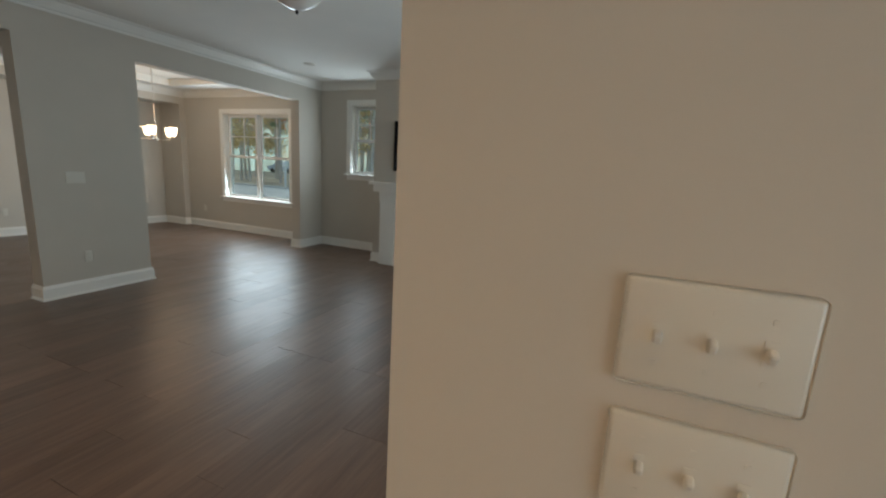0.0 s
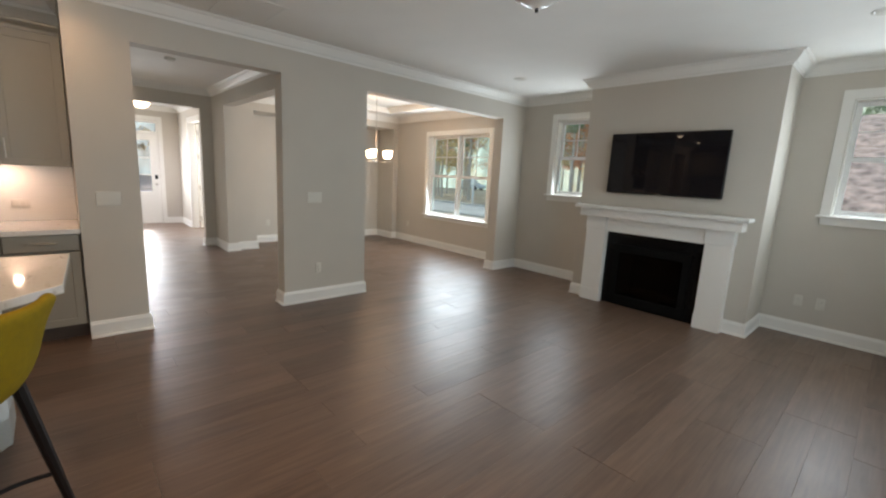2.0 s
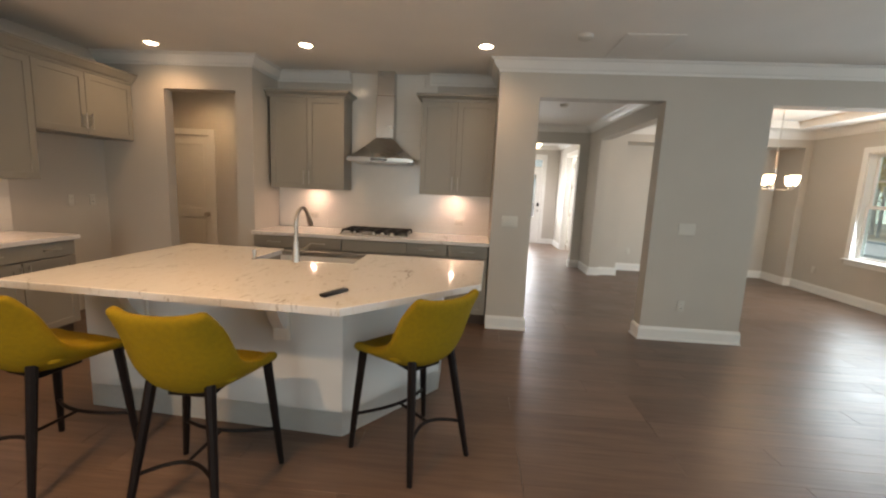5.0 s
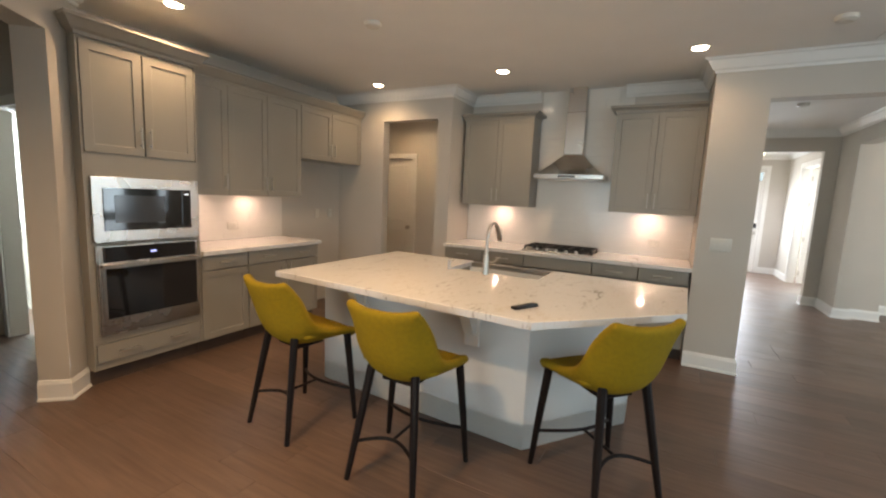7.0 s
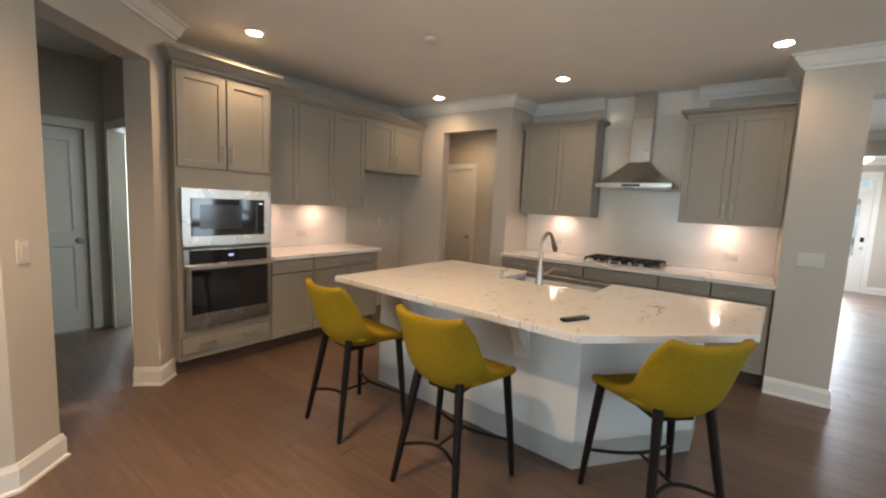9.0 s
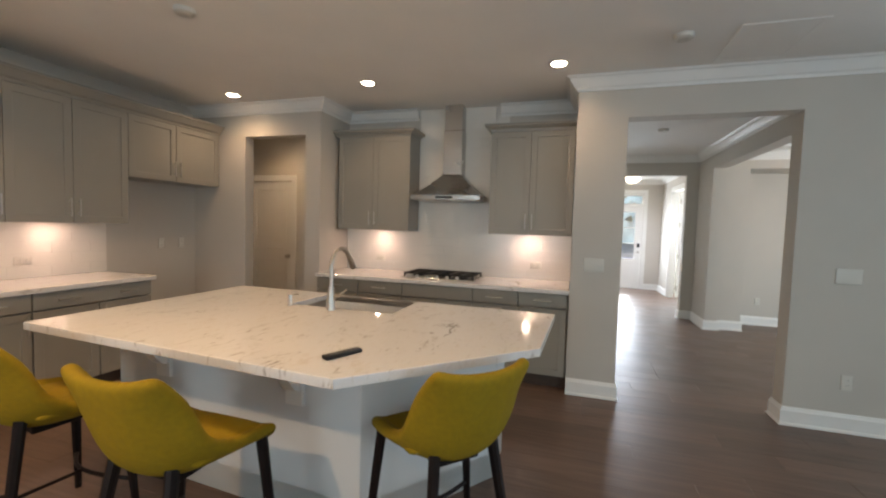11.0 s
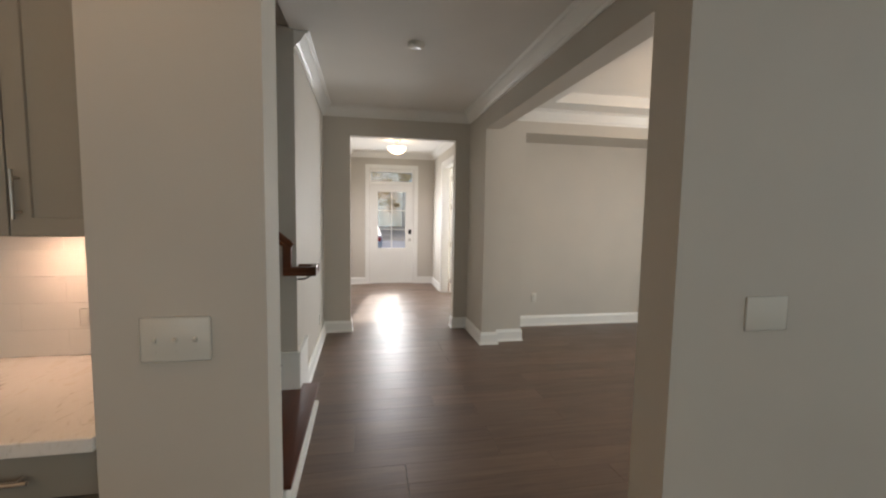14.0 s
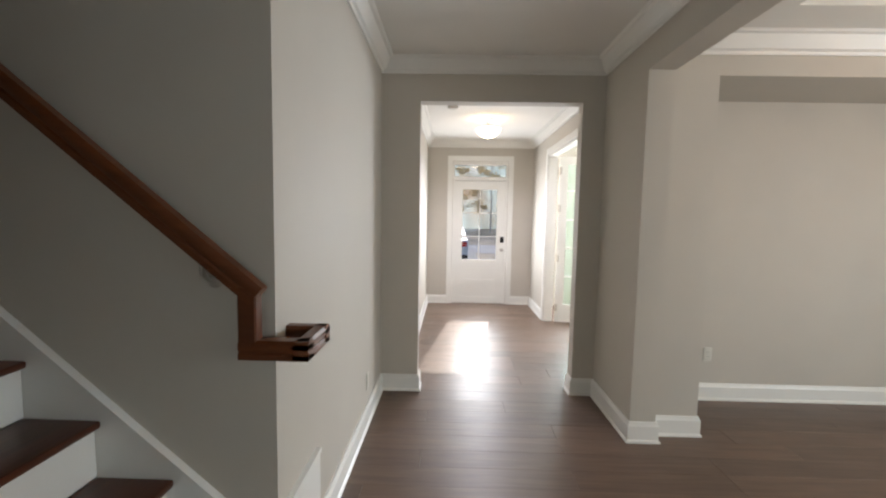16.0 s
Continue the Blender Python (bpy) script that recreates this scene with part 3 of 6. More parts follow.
CL = "greige painted crown moulding on top of the wall cabinets"
cab_crown([(-5.858, -1.225), (-5.56, -1.225), (-5.56, -2.12)], CL)
cab_crown([(-5.56, 0.455), (-5.56, -0.355), (-5.858, -0.355)], CL)
# Range hood: flared canopy and a two-part square flue.
hood = thing("range_hood", "stainless steel chimney range hood above the cooktop", "range hood", pose(-5.6, -0.80, 1.715))
HY0, HY1, HX = -1.15, -0.42, -5.43
bm = bmesh.new()
rings = []
for k in range(9):
    f = k / 8
    g = f ** 0.88
    ya, yb = HY0 + (-0.90 - HY0) * g, HY1 + (-0.69 - HY1) * g
    xf = HX + (-5.70 - HX) * g
    z = 1.765 + 0.235 * f ** 1.1
    rings.append([bm.verts.new(p) for p in ((-5.856, ya, z), (xf, ya, z), (xf, yb, z), (-5.856, yb, z))])
for r, s in zip(rings, rings[1:]):
    for k in range(4):
        bm.faces.new([r[k], r[(k + 1) % 4], s[(k + 1) % 4], s[k]])
bm.faces.new(rings[-1])
bm.faces.new(rings[0][::-1])
wpart("canopy", bm, STEEL, hood)
wpart("rim", box(bmesh.new(), (-5.856, HY0 - 0.004, 1.718), (HX + 0.004, HY1 + 0.004, 1.764), 0.003), STEEL, hood)
wpart("filter", boxes(((-5.80, HY0 + 0.04, 1.708), (HX - 0.05, -0.805, 1.717)), ((-5.80, -0.785, 1.708), (HX - 0.05, HY1 - 0.04, 1.717)), bev=0.002), NICKEL, hood, "grey mesh filter")
wpart("lower_flue", box(bmesh.new(), (-5.856, -0.90, 2.0), (-5.70, -0.69, 2.467), 0.004), STEEL, hood)
wpart("upper_flue", box(bmesh.new(), (-5.856, -0.893, 2.4675), (-5.707, -0.697, 2.737), 0.004), STEEL, hood)
wpart("button_strip", box(bmesh.new(), (HX + 0.0045, -0.885, 1.73), (HX + 0.0065, -0.705, 1.75), 0.001), BLACK, hood, "black control strip")

# Gas cooktop with grates.
cook = thing("gas_cooktop", "stainless gas cooktop with black cast iron grates", "cooktop", pose(-5.56, -0.82, 0.914))
CX0, CX1, CY0, CY1 = -5.80, -5.33, -1.20, -0.44
wpart("tray", box(bmesh.new(), (CX0, CY0, 0.9145), (CX1, CY1, 0.923), 0.003), STEEL, cook)
for k in range(3):
    a, b = CY0 + 0.02 + k * 0.243, CY0 + 0.02 + (k + 1) * 0.243 - 0.008
    bm = bmesh.new()
    x0, x1 = CX0 + 0.02, CX1 - 0.06
    for p, q in (((x0, a), (x1, a)), ((x0, b), (x1, b)), ((x0, a), (x0, b)), ((x1, a), (x1, b)), ((x0, (a + b) / 2), (x1, (a + b) / 2)), (((x0 + x1) / 2, a), ((x0 + x1) / 2, b)), ((x0 * 0.75 + x1 * 0.25, a), (x0 * 0.75 + x1 * 0.25, b)), ((x0 * 0.25 + x1 * 0.75, a), (x0 * 0.25 + x1 * 0.75, b))):
        box(bm, (min(p[0], q[0]) - 0.006, min(p[1], q[1]) - 0.006, 0.948), (max(p[0], q[0]) + 0.006, max(p[1], q[1]) + 0.006, 0.962), 0.003)
    for x in (x0, x1):
        for y in (a, b):
            box(bm, (x - 0.008, y - 0.008, 0.9225), (x + 0.008, y + 0.008, 0.95), 0.002)
    wpart("grate", bm, IRON, cook)
for x, y, r in ((-5.68, -1.06, 0.042), (-5.48, -1.06, 0.05), (-5.60, -0.82, 0.06), (-5.68, -0.58, 0.05), (-5.48, -0.58, 0.042)):
    wpart("burner", lathe(bmesh.new(), [(r * 1.25, 0), (r * 1.25, 0.008), (r, 0.010), (r, 0.02), (r * 0.8, 0.024), (0, 0.024)], (x, y, 0.9225)), IRON, cook)
for k in range(5):
    wpart("knob", lathe(bmesh.new(), [(0.02, 0), (0.02, 0.006), (0.016, 0.008), (0.014, 0.024), (0, 0.025)], (CX1 - 0.026, -1.03 + k * 0.105, 0.923)), NICKEL, cook, "brushed metal control knob")

# Oven run: tall oven cabinet, base and wall units, cabinet over the fridge space.
YT = -3.245
TW = 0.775
tall = cabinet("tall greige painted oven cabinet with two upper doors", oven_side(-2.13, YT), TW, 0.604, 0.12, 2.40, [("door", 0.012, 0.386, 1.655, 2.385, (0.354, 1.79, True, 0.15)), ("door", 0.386, 0.76, 1.655, 2.385, (0.418, 1.79, True, 0.15)), ("drawer", 0.012, 0.76, 0.172, 0.318, (0.21, 0.245, False, 0.15))], toe=True)
part("handle", turn(bar_pull(0.15), pose(0.57, 0, 0.245)), NICKEL, tall, "brushed nickel bar handle")
part("face_frame", boxes(((0.0, 0.004, 0.125), (0.010, 0.0215, 2.398)), ((0.763, 0.004, 0.125), (TW, 0.0215, 2.398)), ((0.010, 0.004, 1.503), (0.763, 0.0215, 1.652)), ((0.010, 0.004, 0.3215), (0.763, 0.0215, 0.372)), ((0.010, 0.004, 1.025), (0.763, 0.0215, 1.04)), ((0.010, 0.004, 0.372), (0.04, 0.0215, 1.025)), ((0.735, 0.004, 0.372), (0.763, 0.0215, 1.025)), ((0.010, 0.004, 1.04), (0.026, 0.0215, 1.503)), ((0.752, 0.004, 1.04), (0.763, 0.0215, 1.503))), CAB, tall, smooth=False)


def oven_part(name, lo, hi, material, parent, label="", bev=0.002):
    return part(name, box(bmesh.new(), lo, hi, bev), material, parent, label, smooth=False)


micro = thing("built_in_microwave", "stainless trimmed built-in microwave with black glass door", "microwave", oven_side(-2.145, YT))
oven_part("trim_frame", (0.012, -0.028, 1.045), (0.736, -0.0005, 1.50), STEEL, micro, "brushed steel trim frame")
oven_part("door_glass", (0.075, -0.036, 1.125), (0.60, -0.0285, 1.425), BLACKGLASS, micro, "black glass door")
oven_part("control_panel", (0.602, -0.036, 1.125), (0.672, -0.0285, 1.425), BLACKGLASS, micro, "black control panel")
oven_part("display", (0.62, -0.0375, 1.385), (0.655, -0.0362, 1.397), glow("microwave_digits", (0.6, 0.8, 1.0), 0.25), micro, "lit clock digits", bev=0)
oven_part("door_window", (0.14, -0.0375, 1.18), (0.47, -0.0362, 1.375), mat("window_mesh", (0.03, 0.03, 0.033), 0.12, bump=0), micro, "darker mesh window", bev=0)
oven = thing("wall_oven", "stainless built-in wall oven with black glass door", "oven", oven_side(-2.142, YT))
oven_part("side_trim", (0.022, -0.02, 0.376), (0.728, -0.0005, 1.022), STEEL, oven)
oven_part("control_panel", (0.068, -0.036, 0.905), (0.70, -0.0205, 1.012), BLACKGLASS, oven, "black glass control panel")
oven_part("display", (0.36, -0.0375, 0.955), (0.40, -0.0362, 0.97), glow("oven_digits", (0.1, 0.25, 1.0), 0.4), oven, "blue lit clock digits", bev=0)
odoor = oven_part("door", (0.03, -0.042, 0.39), (0.722, -0.0205, 0.898), STEEL, oven, "steel framed oven door", bev=0.004)
oven_part("door_glass", (0.068, -0.0455, 0.50), (0.70, -0.0424, 0.89), BLACKGLASS, odoor, "black glass pane", bev=0.001)
part("door_handle", boxes(((0.035, -0.088, 0.865), (0.722, -0.072, 0.898)), ((0.05, -0.075, 0.872), (0.07, -0.043, 0.89)), ((0.69, -0.075, 0.872), (0.71, -0.043, 0.89)), bev=0.003), STEEL, odoor, "flat brushed steel handle")

cabinet(BL, oven_side(-2.908, -3.245), 0.455, 0.604, 0.11, ZT, [("drawer", 0.0, 0.455, ZD, ZT, (0.2275, 0.806, False, 0.15)), ("door", 0.0, 0.455, 0.12, ZD, (0.42, 0.64, True, 0.14))], toe=True)
wide = cabinet(BL, oven_side(-3.365, -3.245), 0.895, 0.604, 0.11, ZT, [("drawer", 0.0, 0.895, ZD, ZT, (0.224, 0.806, False, 0.15)), ("door", 0.0, 0.4475, 0.12, ZD, (0.415, 0.64, True, 0.14)), ("door", 0.4475, 0.895, 0.12, ZD, (0.48, 0.64, True, 0.14))], toe=True)
part("handle", turn(bar_pull(0.15), pose(0.671, 0, 0.806)), NICKEL, wide, "brushed nickel bar handle")
ct = thing("countertop", "white veined quartz countertop beside the ovens", "countertop", pose(-3.6, -3.5, 0.876))
wpart("slab", box(bmesh.new(), (-4.28, -3.848, 0.876), (-2.908, -3.205, 0.914), 0.003), QUARTZ, ct)
wall_unit("greige painted shaker wall cabinet with one door", oven_side(-2.908, -3.475), 0.434, 0.368, ZU0, ZU1, [])
wall_unit(UL, oven_side(-3.342, -3.475), 0.885, 0.368, ZU0, ZU1, [0.4375])
wall_unit("short greige wall cabinet above the empty fridge space", oven_side(-4.229, -3.475), 1.03, 0.368, 1.82, ZU1, [0.485])
cab_crown([(-2.13, -3.33), (-2.13, -3.245), (-2.905, -3.245), (-2.905, -3.475), (-5.262, -3.475)][::-1], "greige painted crown moulding along the oven cabinets", h=0.11, d=0.075)

# Island: white panelled base, corbels, quartz top, sink, tap.
isl = thing("kitchen_island", "white painted kitchen island with an angled corner", "kitchen island", pose(-3.5, -0.9, 0))
BASEI = [(-4.09, -2.08), (-4.05, 0.08), (-3.74, 0.085), (-3.062, -0.422), (-3.165, -2.08)]
bm = extrude_outline(bmesh.new(), BASEI[::-1], 0.0, 0.875)
bm.normal_update()
lid = [f for f in bm.faces if all(v.co.z > 0.8 for v in f.verts)]
bmesh.ops.inset_region(bm, faces=lid, thickness=0.03)
bmesh.ops.translate(bm, verts=lid[0].verts, vec=(0, 0, -0.26))
wpart("body", bm, ISLP, isl, smooth=False)
wpart("baseboard", sweep(bmesh.new(), [BASEI[1], BASEI[2], BASEI[3], BASEI[4], BASEI[0]][::-1], [(0, 0), (0.018, 0), (0.018, 0.135), (0.010, 0.148), (0, 0.15)]), TRIM, isl, smooth=False)
for y in (-0.785, -1.69):
    xf = -3.062 - (-0.422 - y) * 0.0621
    bm = bmesh.new()
    box(bm, (xf - 0.001, y - 0.05, 0.565), (xf + 0.02, y + 0.05, 0.862), 0.003)
    prof = [(0.02, 0.64), (0.05, 0.65), (0.085, 0.69), (0.11, 0.73), (0.13, 0.77), (0.17, 0.80), (0.22, 0.815), (0.22, 0.862), (0.02, 0.862)]
    lo = [bm.verts.new((xf + a, y - 0.032, z)) for a, z in prof]
    hi = [bm.verts.new((xf + a, y + 0.032, z)) for a, z in prof]
    bm.faces.new(lo)
    bm.faces.new(hi[::-1])
    for k in range(len(prof)):
        bm.faces.new([lo[k], hi[k], hi[(k + 1) % len(prof)], lo[(k + 1) % len(prof)]])
    box(bm, (xf - 0.001, y - 0.06, 0.8625), (xf + 0.24, y + 0.06, 0.8755), 0.002)
    wpart("corbel", bm, TRIM, isl, "white painted support bracket")
top = thing("island_countertop", "white veined quartz island top with a clipped corner", "countertop", pose(-3.5, -0.9, 0.876))
SX0, SX1, SY0, SY1 = -4.118, -3.68, -1.27, -0.556
# The top is notched on the working side for the sink.
OUT = [(-4.163, -2.095), (-4.139, SY0), (SX1, SY0), (SX1, SY1), (-4.122, SY1), (-4.10, 0.38), (-3.293, 0.347), (-2.632, -0.302), (-2.73, -2.118)]
bm = extrude_outline(bmesh.new(), OUT[::-1], 0.8765, 0.914)
bm.normal_update()
rim = [e for e in bm.edges if len(e.link_faces) == 2 and abs(e.link_faces[0].normal.z - e.link_faces[1].normal.z) > 0.5 and e.verts[0].co.z > 0.9 and e.verts[1].co.z > 0.9]
bmesh.ops.bevel(bm, geom=rim, offset=0.004, segments=2, affect="EDGES", profile=0.5)
wpart("slab", bm, QUARTZ, top, smooth=False)
sink = thing("apron_sink", "stainless steel apron-front sink set into the island top", "sink", pose(-3.90, -0.91, 0.66))
SINKM = mat("satin_sink_steel", (0.34, 0.31, 0.275), 0.33, 0.85, var=0.08, vscale=6, bump=0.05)
wpart("basin", cells([SX0, SX0 + 0.016, SX1 - 0.004, SX1 + 0.012], [SY0 - 0.012, SY0 + 0.004, SY1 - 0.004, SY1 + 0.012], [0.66, 0.672, 0.8755], lambda x, y, z: z < 0.672 or not (SX0 + 0.016 < x < SX1 - 0.004 and SY0 + 0.004 < y < SY1 - 0.004)), SINKM, sink, smooth=False)
wpart("apron", box(bmesh.new(), (-4.155, SY0 + 0.003, 0.655), (SX0 - 0.0005, SY1 - 0.003, 0.906), 0.006, 2), SINKM, sink, "brushed steel apron front")
wpart("rim", box(bmesh.new(), (SX0, SY0 + 0.003, 0.876), (SX0 + 0.016, SY1 - 0.003, 0.9055), 0.003), SINKM, sink, smooth=False)
wpart("drain", lathe(bmesh.new(), [(0.05, 0), (0.05, 0.004), (0.03, 0.005), (0, 0.003)], (-3.88, -0.91, 0.6722)), NICKEL, sink)
tap = thing("kitchen_tap", "tall brushed nickel gooseneck kitchen tap", "tap", pose(-3.625, -0.94, 0.914))
wpart("base", lathe(bmesh.new(), [(0.028, 0), (0.028, 0.006), (0.024, 0.02), (0.021, 0.12), (0.019, 0.14)], (-3.625, -0.94, 0.914)), NICKEL, tap)
neck = [(-3.625, -0.94, 1.05), (-3.625, -0.94, 1.16)] + [(-3.735 + 0.11 * math.cos(a), -0.94, 1.175 + 0.11 * math.sin(a)) for a in [math.pi * k / 12 for k in range(11)]]
wpart("neck", tube(bmesh.new(), neck, 0.0135, 12), NICKEL, tap)
e = Vector(neck[-1])
d = (e - Vector(neck[-2])).normalized()
wpart("spray_head", tube(bmesh.new(), [e - d * 0.002, e + d * 0.03, e + d * 0.085, e + d * 0.10], [0.015, 0.017, 0.021, 0.018], 12), NICKEL, tap)
wpart("lever", tube(bmesh.new(), [(-3.625, -0.915, 1.0), (-3.625, -0.885, 1.005), (-3.62, -0.83, 1.05)], [0.012, 0.009, 0.006], 8), NICKEL, tap)
soap = thing("soap_dispenser", "brushed nickel soap dispenser beside the sink", "soap dispenser", pose(-3.64, -1.25, 0.914))
wpart("body", lathe(bmesh.new(), [(0.02, 0), (0.02, 0.008), (0.012, 0.015), (0.010, 0.05), (0.015, 0.055), (0.013, 0.07), (0, 0.072)], (-3.64, -1.25, 0.914)), NICKEL, soap)
wpart("spout", tube(bmesh.new(), [(-3.64, -1.25, 0.975), (-3.68, -1.25, 0.98), (-3.72, -1.25, 0.972)], 0.006, 8), NICKEL, soap)
rem = thing("remote_control", "black remote control lying on the island top", "remote control", pose(-2.868, -0.407, 0.9145, 0, 0, 155))
part("body", box(bmesh.new(), (-0.085, -0.02, 0), (0.085, 0.02, 0.017), 0.005, 2), BLACK, rem)
part("button_field", boxes(*[((-0.06 + i * 0.022, -0.012 + j * 0.012, 0.0172), (-0.046 + i * 0.022, -0.004 + j * 0.012, 0.0186)) for i in range(6) for j in range(2)]), mat("grey_buttons", (0.12, 0.12, 0.12), 0.5), rem, "grey buttons", smooth=False)


# Bar stools: bucket shell, pad, four legs, bowed stretchers.
def bar_stool(m):
    ob = thing("bar_stool", "mustard yellow upholstered bar stool with dark wooden legs", "bar stool", m, "stools at the island")
    prof = [(0.235, 0.53, 0.205, 0.0, 0.54), (0.265, 0.56, 0.24, -0.012, 0.575), (0.235, 0.572, 0.252, -0.012, 0.605), (0.12, 0.56, 0.254, 0.0, 0.622), (-0.01, 0.548, 0.246, 0.01, 0.648), (-0.10, 0.558, 0.244, 0.03, 0.69), (-0.165, 0.605, 0.240, 0.06, 0.74), (-0.205, 0.68, 0.232, 0.08, 0.80), (-0.235, 0.77, 0.222, 0.078, 0.866), (-0.264, 0.872, 0.212, 0.055, 0.925), (-0.284, 0.945, 0.202, 0.034, 0.962)]
    c = 12
    bm = bmesh.new()
    grid = []
    for x, z, hw, dx, ze in prof:
        us = [-1 + 2 * k / c for k in range(c + 1)]
        grid.append([bm.verts.new((x + dx * abs(u) ** 2.4, u * hw, z + (ze - z) * abs(u) ** 2.4)) for u in us])
    for a, b in zip(grid, grid[1:]):
        for k in range(c):
            bm.faces.new([a[k], a[k + 1], b[k + 1], b[k]])
    shell = part("shell", bm, FABRIC, ob, "mustard fabric bucket back and seat")
    so = shell.modifiers.new("thick", "SOLIDIFY")
    so.thickness, so.offset = 0.052, 0.0
    sub = shell.modifiers.new("round", "SUBSURF")
    sub.levels = sub.render_levels = 2
    bm = bmesh.new()
    rows = []
    for i in range(8):
        f = i / 7
        x = 0.235 - 0.35 * f
        hw = 0.215 + 0.01 * math.sin(math.pi * f * 0.8)
        rows.append([bm.verts.new((x, u * hw, 0.618 + 0.022 * (1 - abs(u) ** 3) * math.sin(math.pi * min(1, max(0.02, f * 1.0 + 0.02))) ** 0.5 - 0.008 * (1 - f) + 0.015 * abs(u) ** 3 * f)) for u in [-1 + 2 * k / 10 for k in range(11)]])
    for a, b in zip(rows, rows[1:]):
        for k in range(10):
            bm.faces.new([a[k], a[k + 1], b[k + 1], b[k]])
    pad = part("seat_pad", bm, FABRIC, ob, "mustard fabric seat pad")
    so = pad.modifiers.new("thick", "SOLIDIFY")
    so.thickness, so.offset = 0.03, -1.0
    sub = pad.modifiers.new("round", "SUBSURF")
    sub.levels = sub.render_levels = 1
    part("under_frame", boxes(((-0.09, -0.10, 0.515), (0.10, 0.10, 0.55)), bev=0.004), LEG, ob, "dark wooden frame below the seat")
    feet = {}
    for sx, sy, tx, ty, fx, fy in ((1, 1, 0.195, 0.21, 0.225, 0.265), (1, -1, 0.195, -0.21, 0.225, -0.265), (-1, 1, -0.135, 0.13, -0.235, 0.20), (-1, -1, -0.135, -0.13, -0.235, -0.20)):
        bm = bmesh.new()
        tube(bm, [(fx, fy, 0), (fx + (tx - fx) * 0.5, fy + (ty - fy) * 0.5, 0.30), (tx, ty, 0.578 if sx > 0 else 0.605)], [0.0145, 0.0205, 0.0235], 8)
        part("leg", bm, LEG, ob)
        f = 0.20 / 0.60
        feet[sx, sy] = Vector((fx + (tx - fx) * f, fy + (ty - fy) * f, 0.20))
    mids = []
    for sx in (1, -1):
        a, b = feet[sx, -1], feet[sx, 1]
        pts = []
        for k in range(13):
            f = k / 12
            p = a.lerp(b, f)
            p.x -= sx * 0.085 * math.sin(math.pi * f)
            p.z += 0.02 * math.sin(math.pi * f)
            pts.append(p)
        mids.append(pts[6].copy())
        part("stretcher", tube(bmesh.new(), pts, 0.0095, 8), LEG, ob, "bowed dark footrest bar")
    part("cross_bar", tube(bmesh.new(), mids, 0.0085, 8), LEG, ob)
    return ob


stool = bar_stool(pose(-2.57, -0.925, 0, 0, 0, 180))
copy_thing(stool, pose(-2.627, -1.769, 0, 0, 0, 172.5))
copy_thing(stool, pose(-3.013, 0.003, 0, 0, 0, 226.4))

# Lamps of the kitchen.
BULB = glow("lamp_glow", (1.0, 0.86, 0.66), 12.0)


def lamp_light(kind, name, p, watts, radius, colour=WARM, spot=None, aim=(0, 0, -1)):
    data = bpy.data.lights.new(name, kind)
    data.energy, data.color = watts, colour
    if kind == "AREA":
        data.shape, data.size = "DISK", radius * 2
    else:
        data.shadow_soft_size = radius
    if kind == "SPOT":
        data.spot_size, data.spot_blend = radians(spot), 0.8
    ob = new(name, data)
    ob.matrix_world = look(p, Vector(p) + Vector(aim))
    return ob


def downlight(x, y, on, watts=8.5):
    ob = thing("recessed_light", "lit white recessed ceiling light" if on else "unlit white recessed ceiling light", "ceiling light", pose(x, y, H), "recessed ceiling lights")
    part("ring", lathe(bmesh.new(), [(0.058, -0.002), (0.066, -0.007), (0.082, -0.004), (0.084, 0.0), (0.058, 0.0)]), PLASTIC, ob)
    part("lens", lathe(bmesh.new(), [(0, -0.013), (0.035, -0.0115), (0.052, -0.0075), (0.057, -0.001)]), BULB if on else PLASTIC, ob, "glowing lens" if on else "frosted lens")
    if on:
        lamp_light("SPOT", "recessed_lamp", (x, y, H - 0.02), watts, 0.05, spot=150)


# The one at (-0.75, -1.37) is unseen, added strong to brighten the near wall.
for x, y in ((-2.64, -3.04), (-4.93, -2.96), (-4.90, -1.39), (-4.82, 0.305), (-2.65, -1.37), (-2.63, 0.30), (-0.75, -1.37), (-6.0, -3.35)):
    downlight(x, y, True, 14 if x < -5.5 else (8.5 if y < 0 else 6) if x < -4.5 else 75 if x > -1 else 16 if y < -2 else 23 if y < -1 else 8)
for x, y in ((-1.15, 4.68), (-4.41, 4.84)):
    downlight(x, y, False)
for x, y in ((-5.70, -1.63), (-5.70, 0.05), (-3.14, -3.67), (-3.78, -3.67)):
    pk = thing("under_cabinet_light", "small lit puck light under the wall cabinet", "cabinet light", pose(x, y, 1.4055), "under cabinet lights")
    part("case", lathe(bmesh.new(), [(0.0, -0.012), (0.028, -0.012), (0.034, -0.008), (0.034, 0.0)]), PLASTIC, pk)
    part("lens", lathe(bmesh.new(), [(0, -0.0145), (0.026, -0.0135), (0.026, -0.012)]), BULB, pk, "glowing lens")
    lamp_light("AREA", "cabinet_lamp", (x, y, 1.388), 0.52, 0.03, (1.0, 0.69, 0.58))


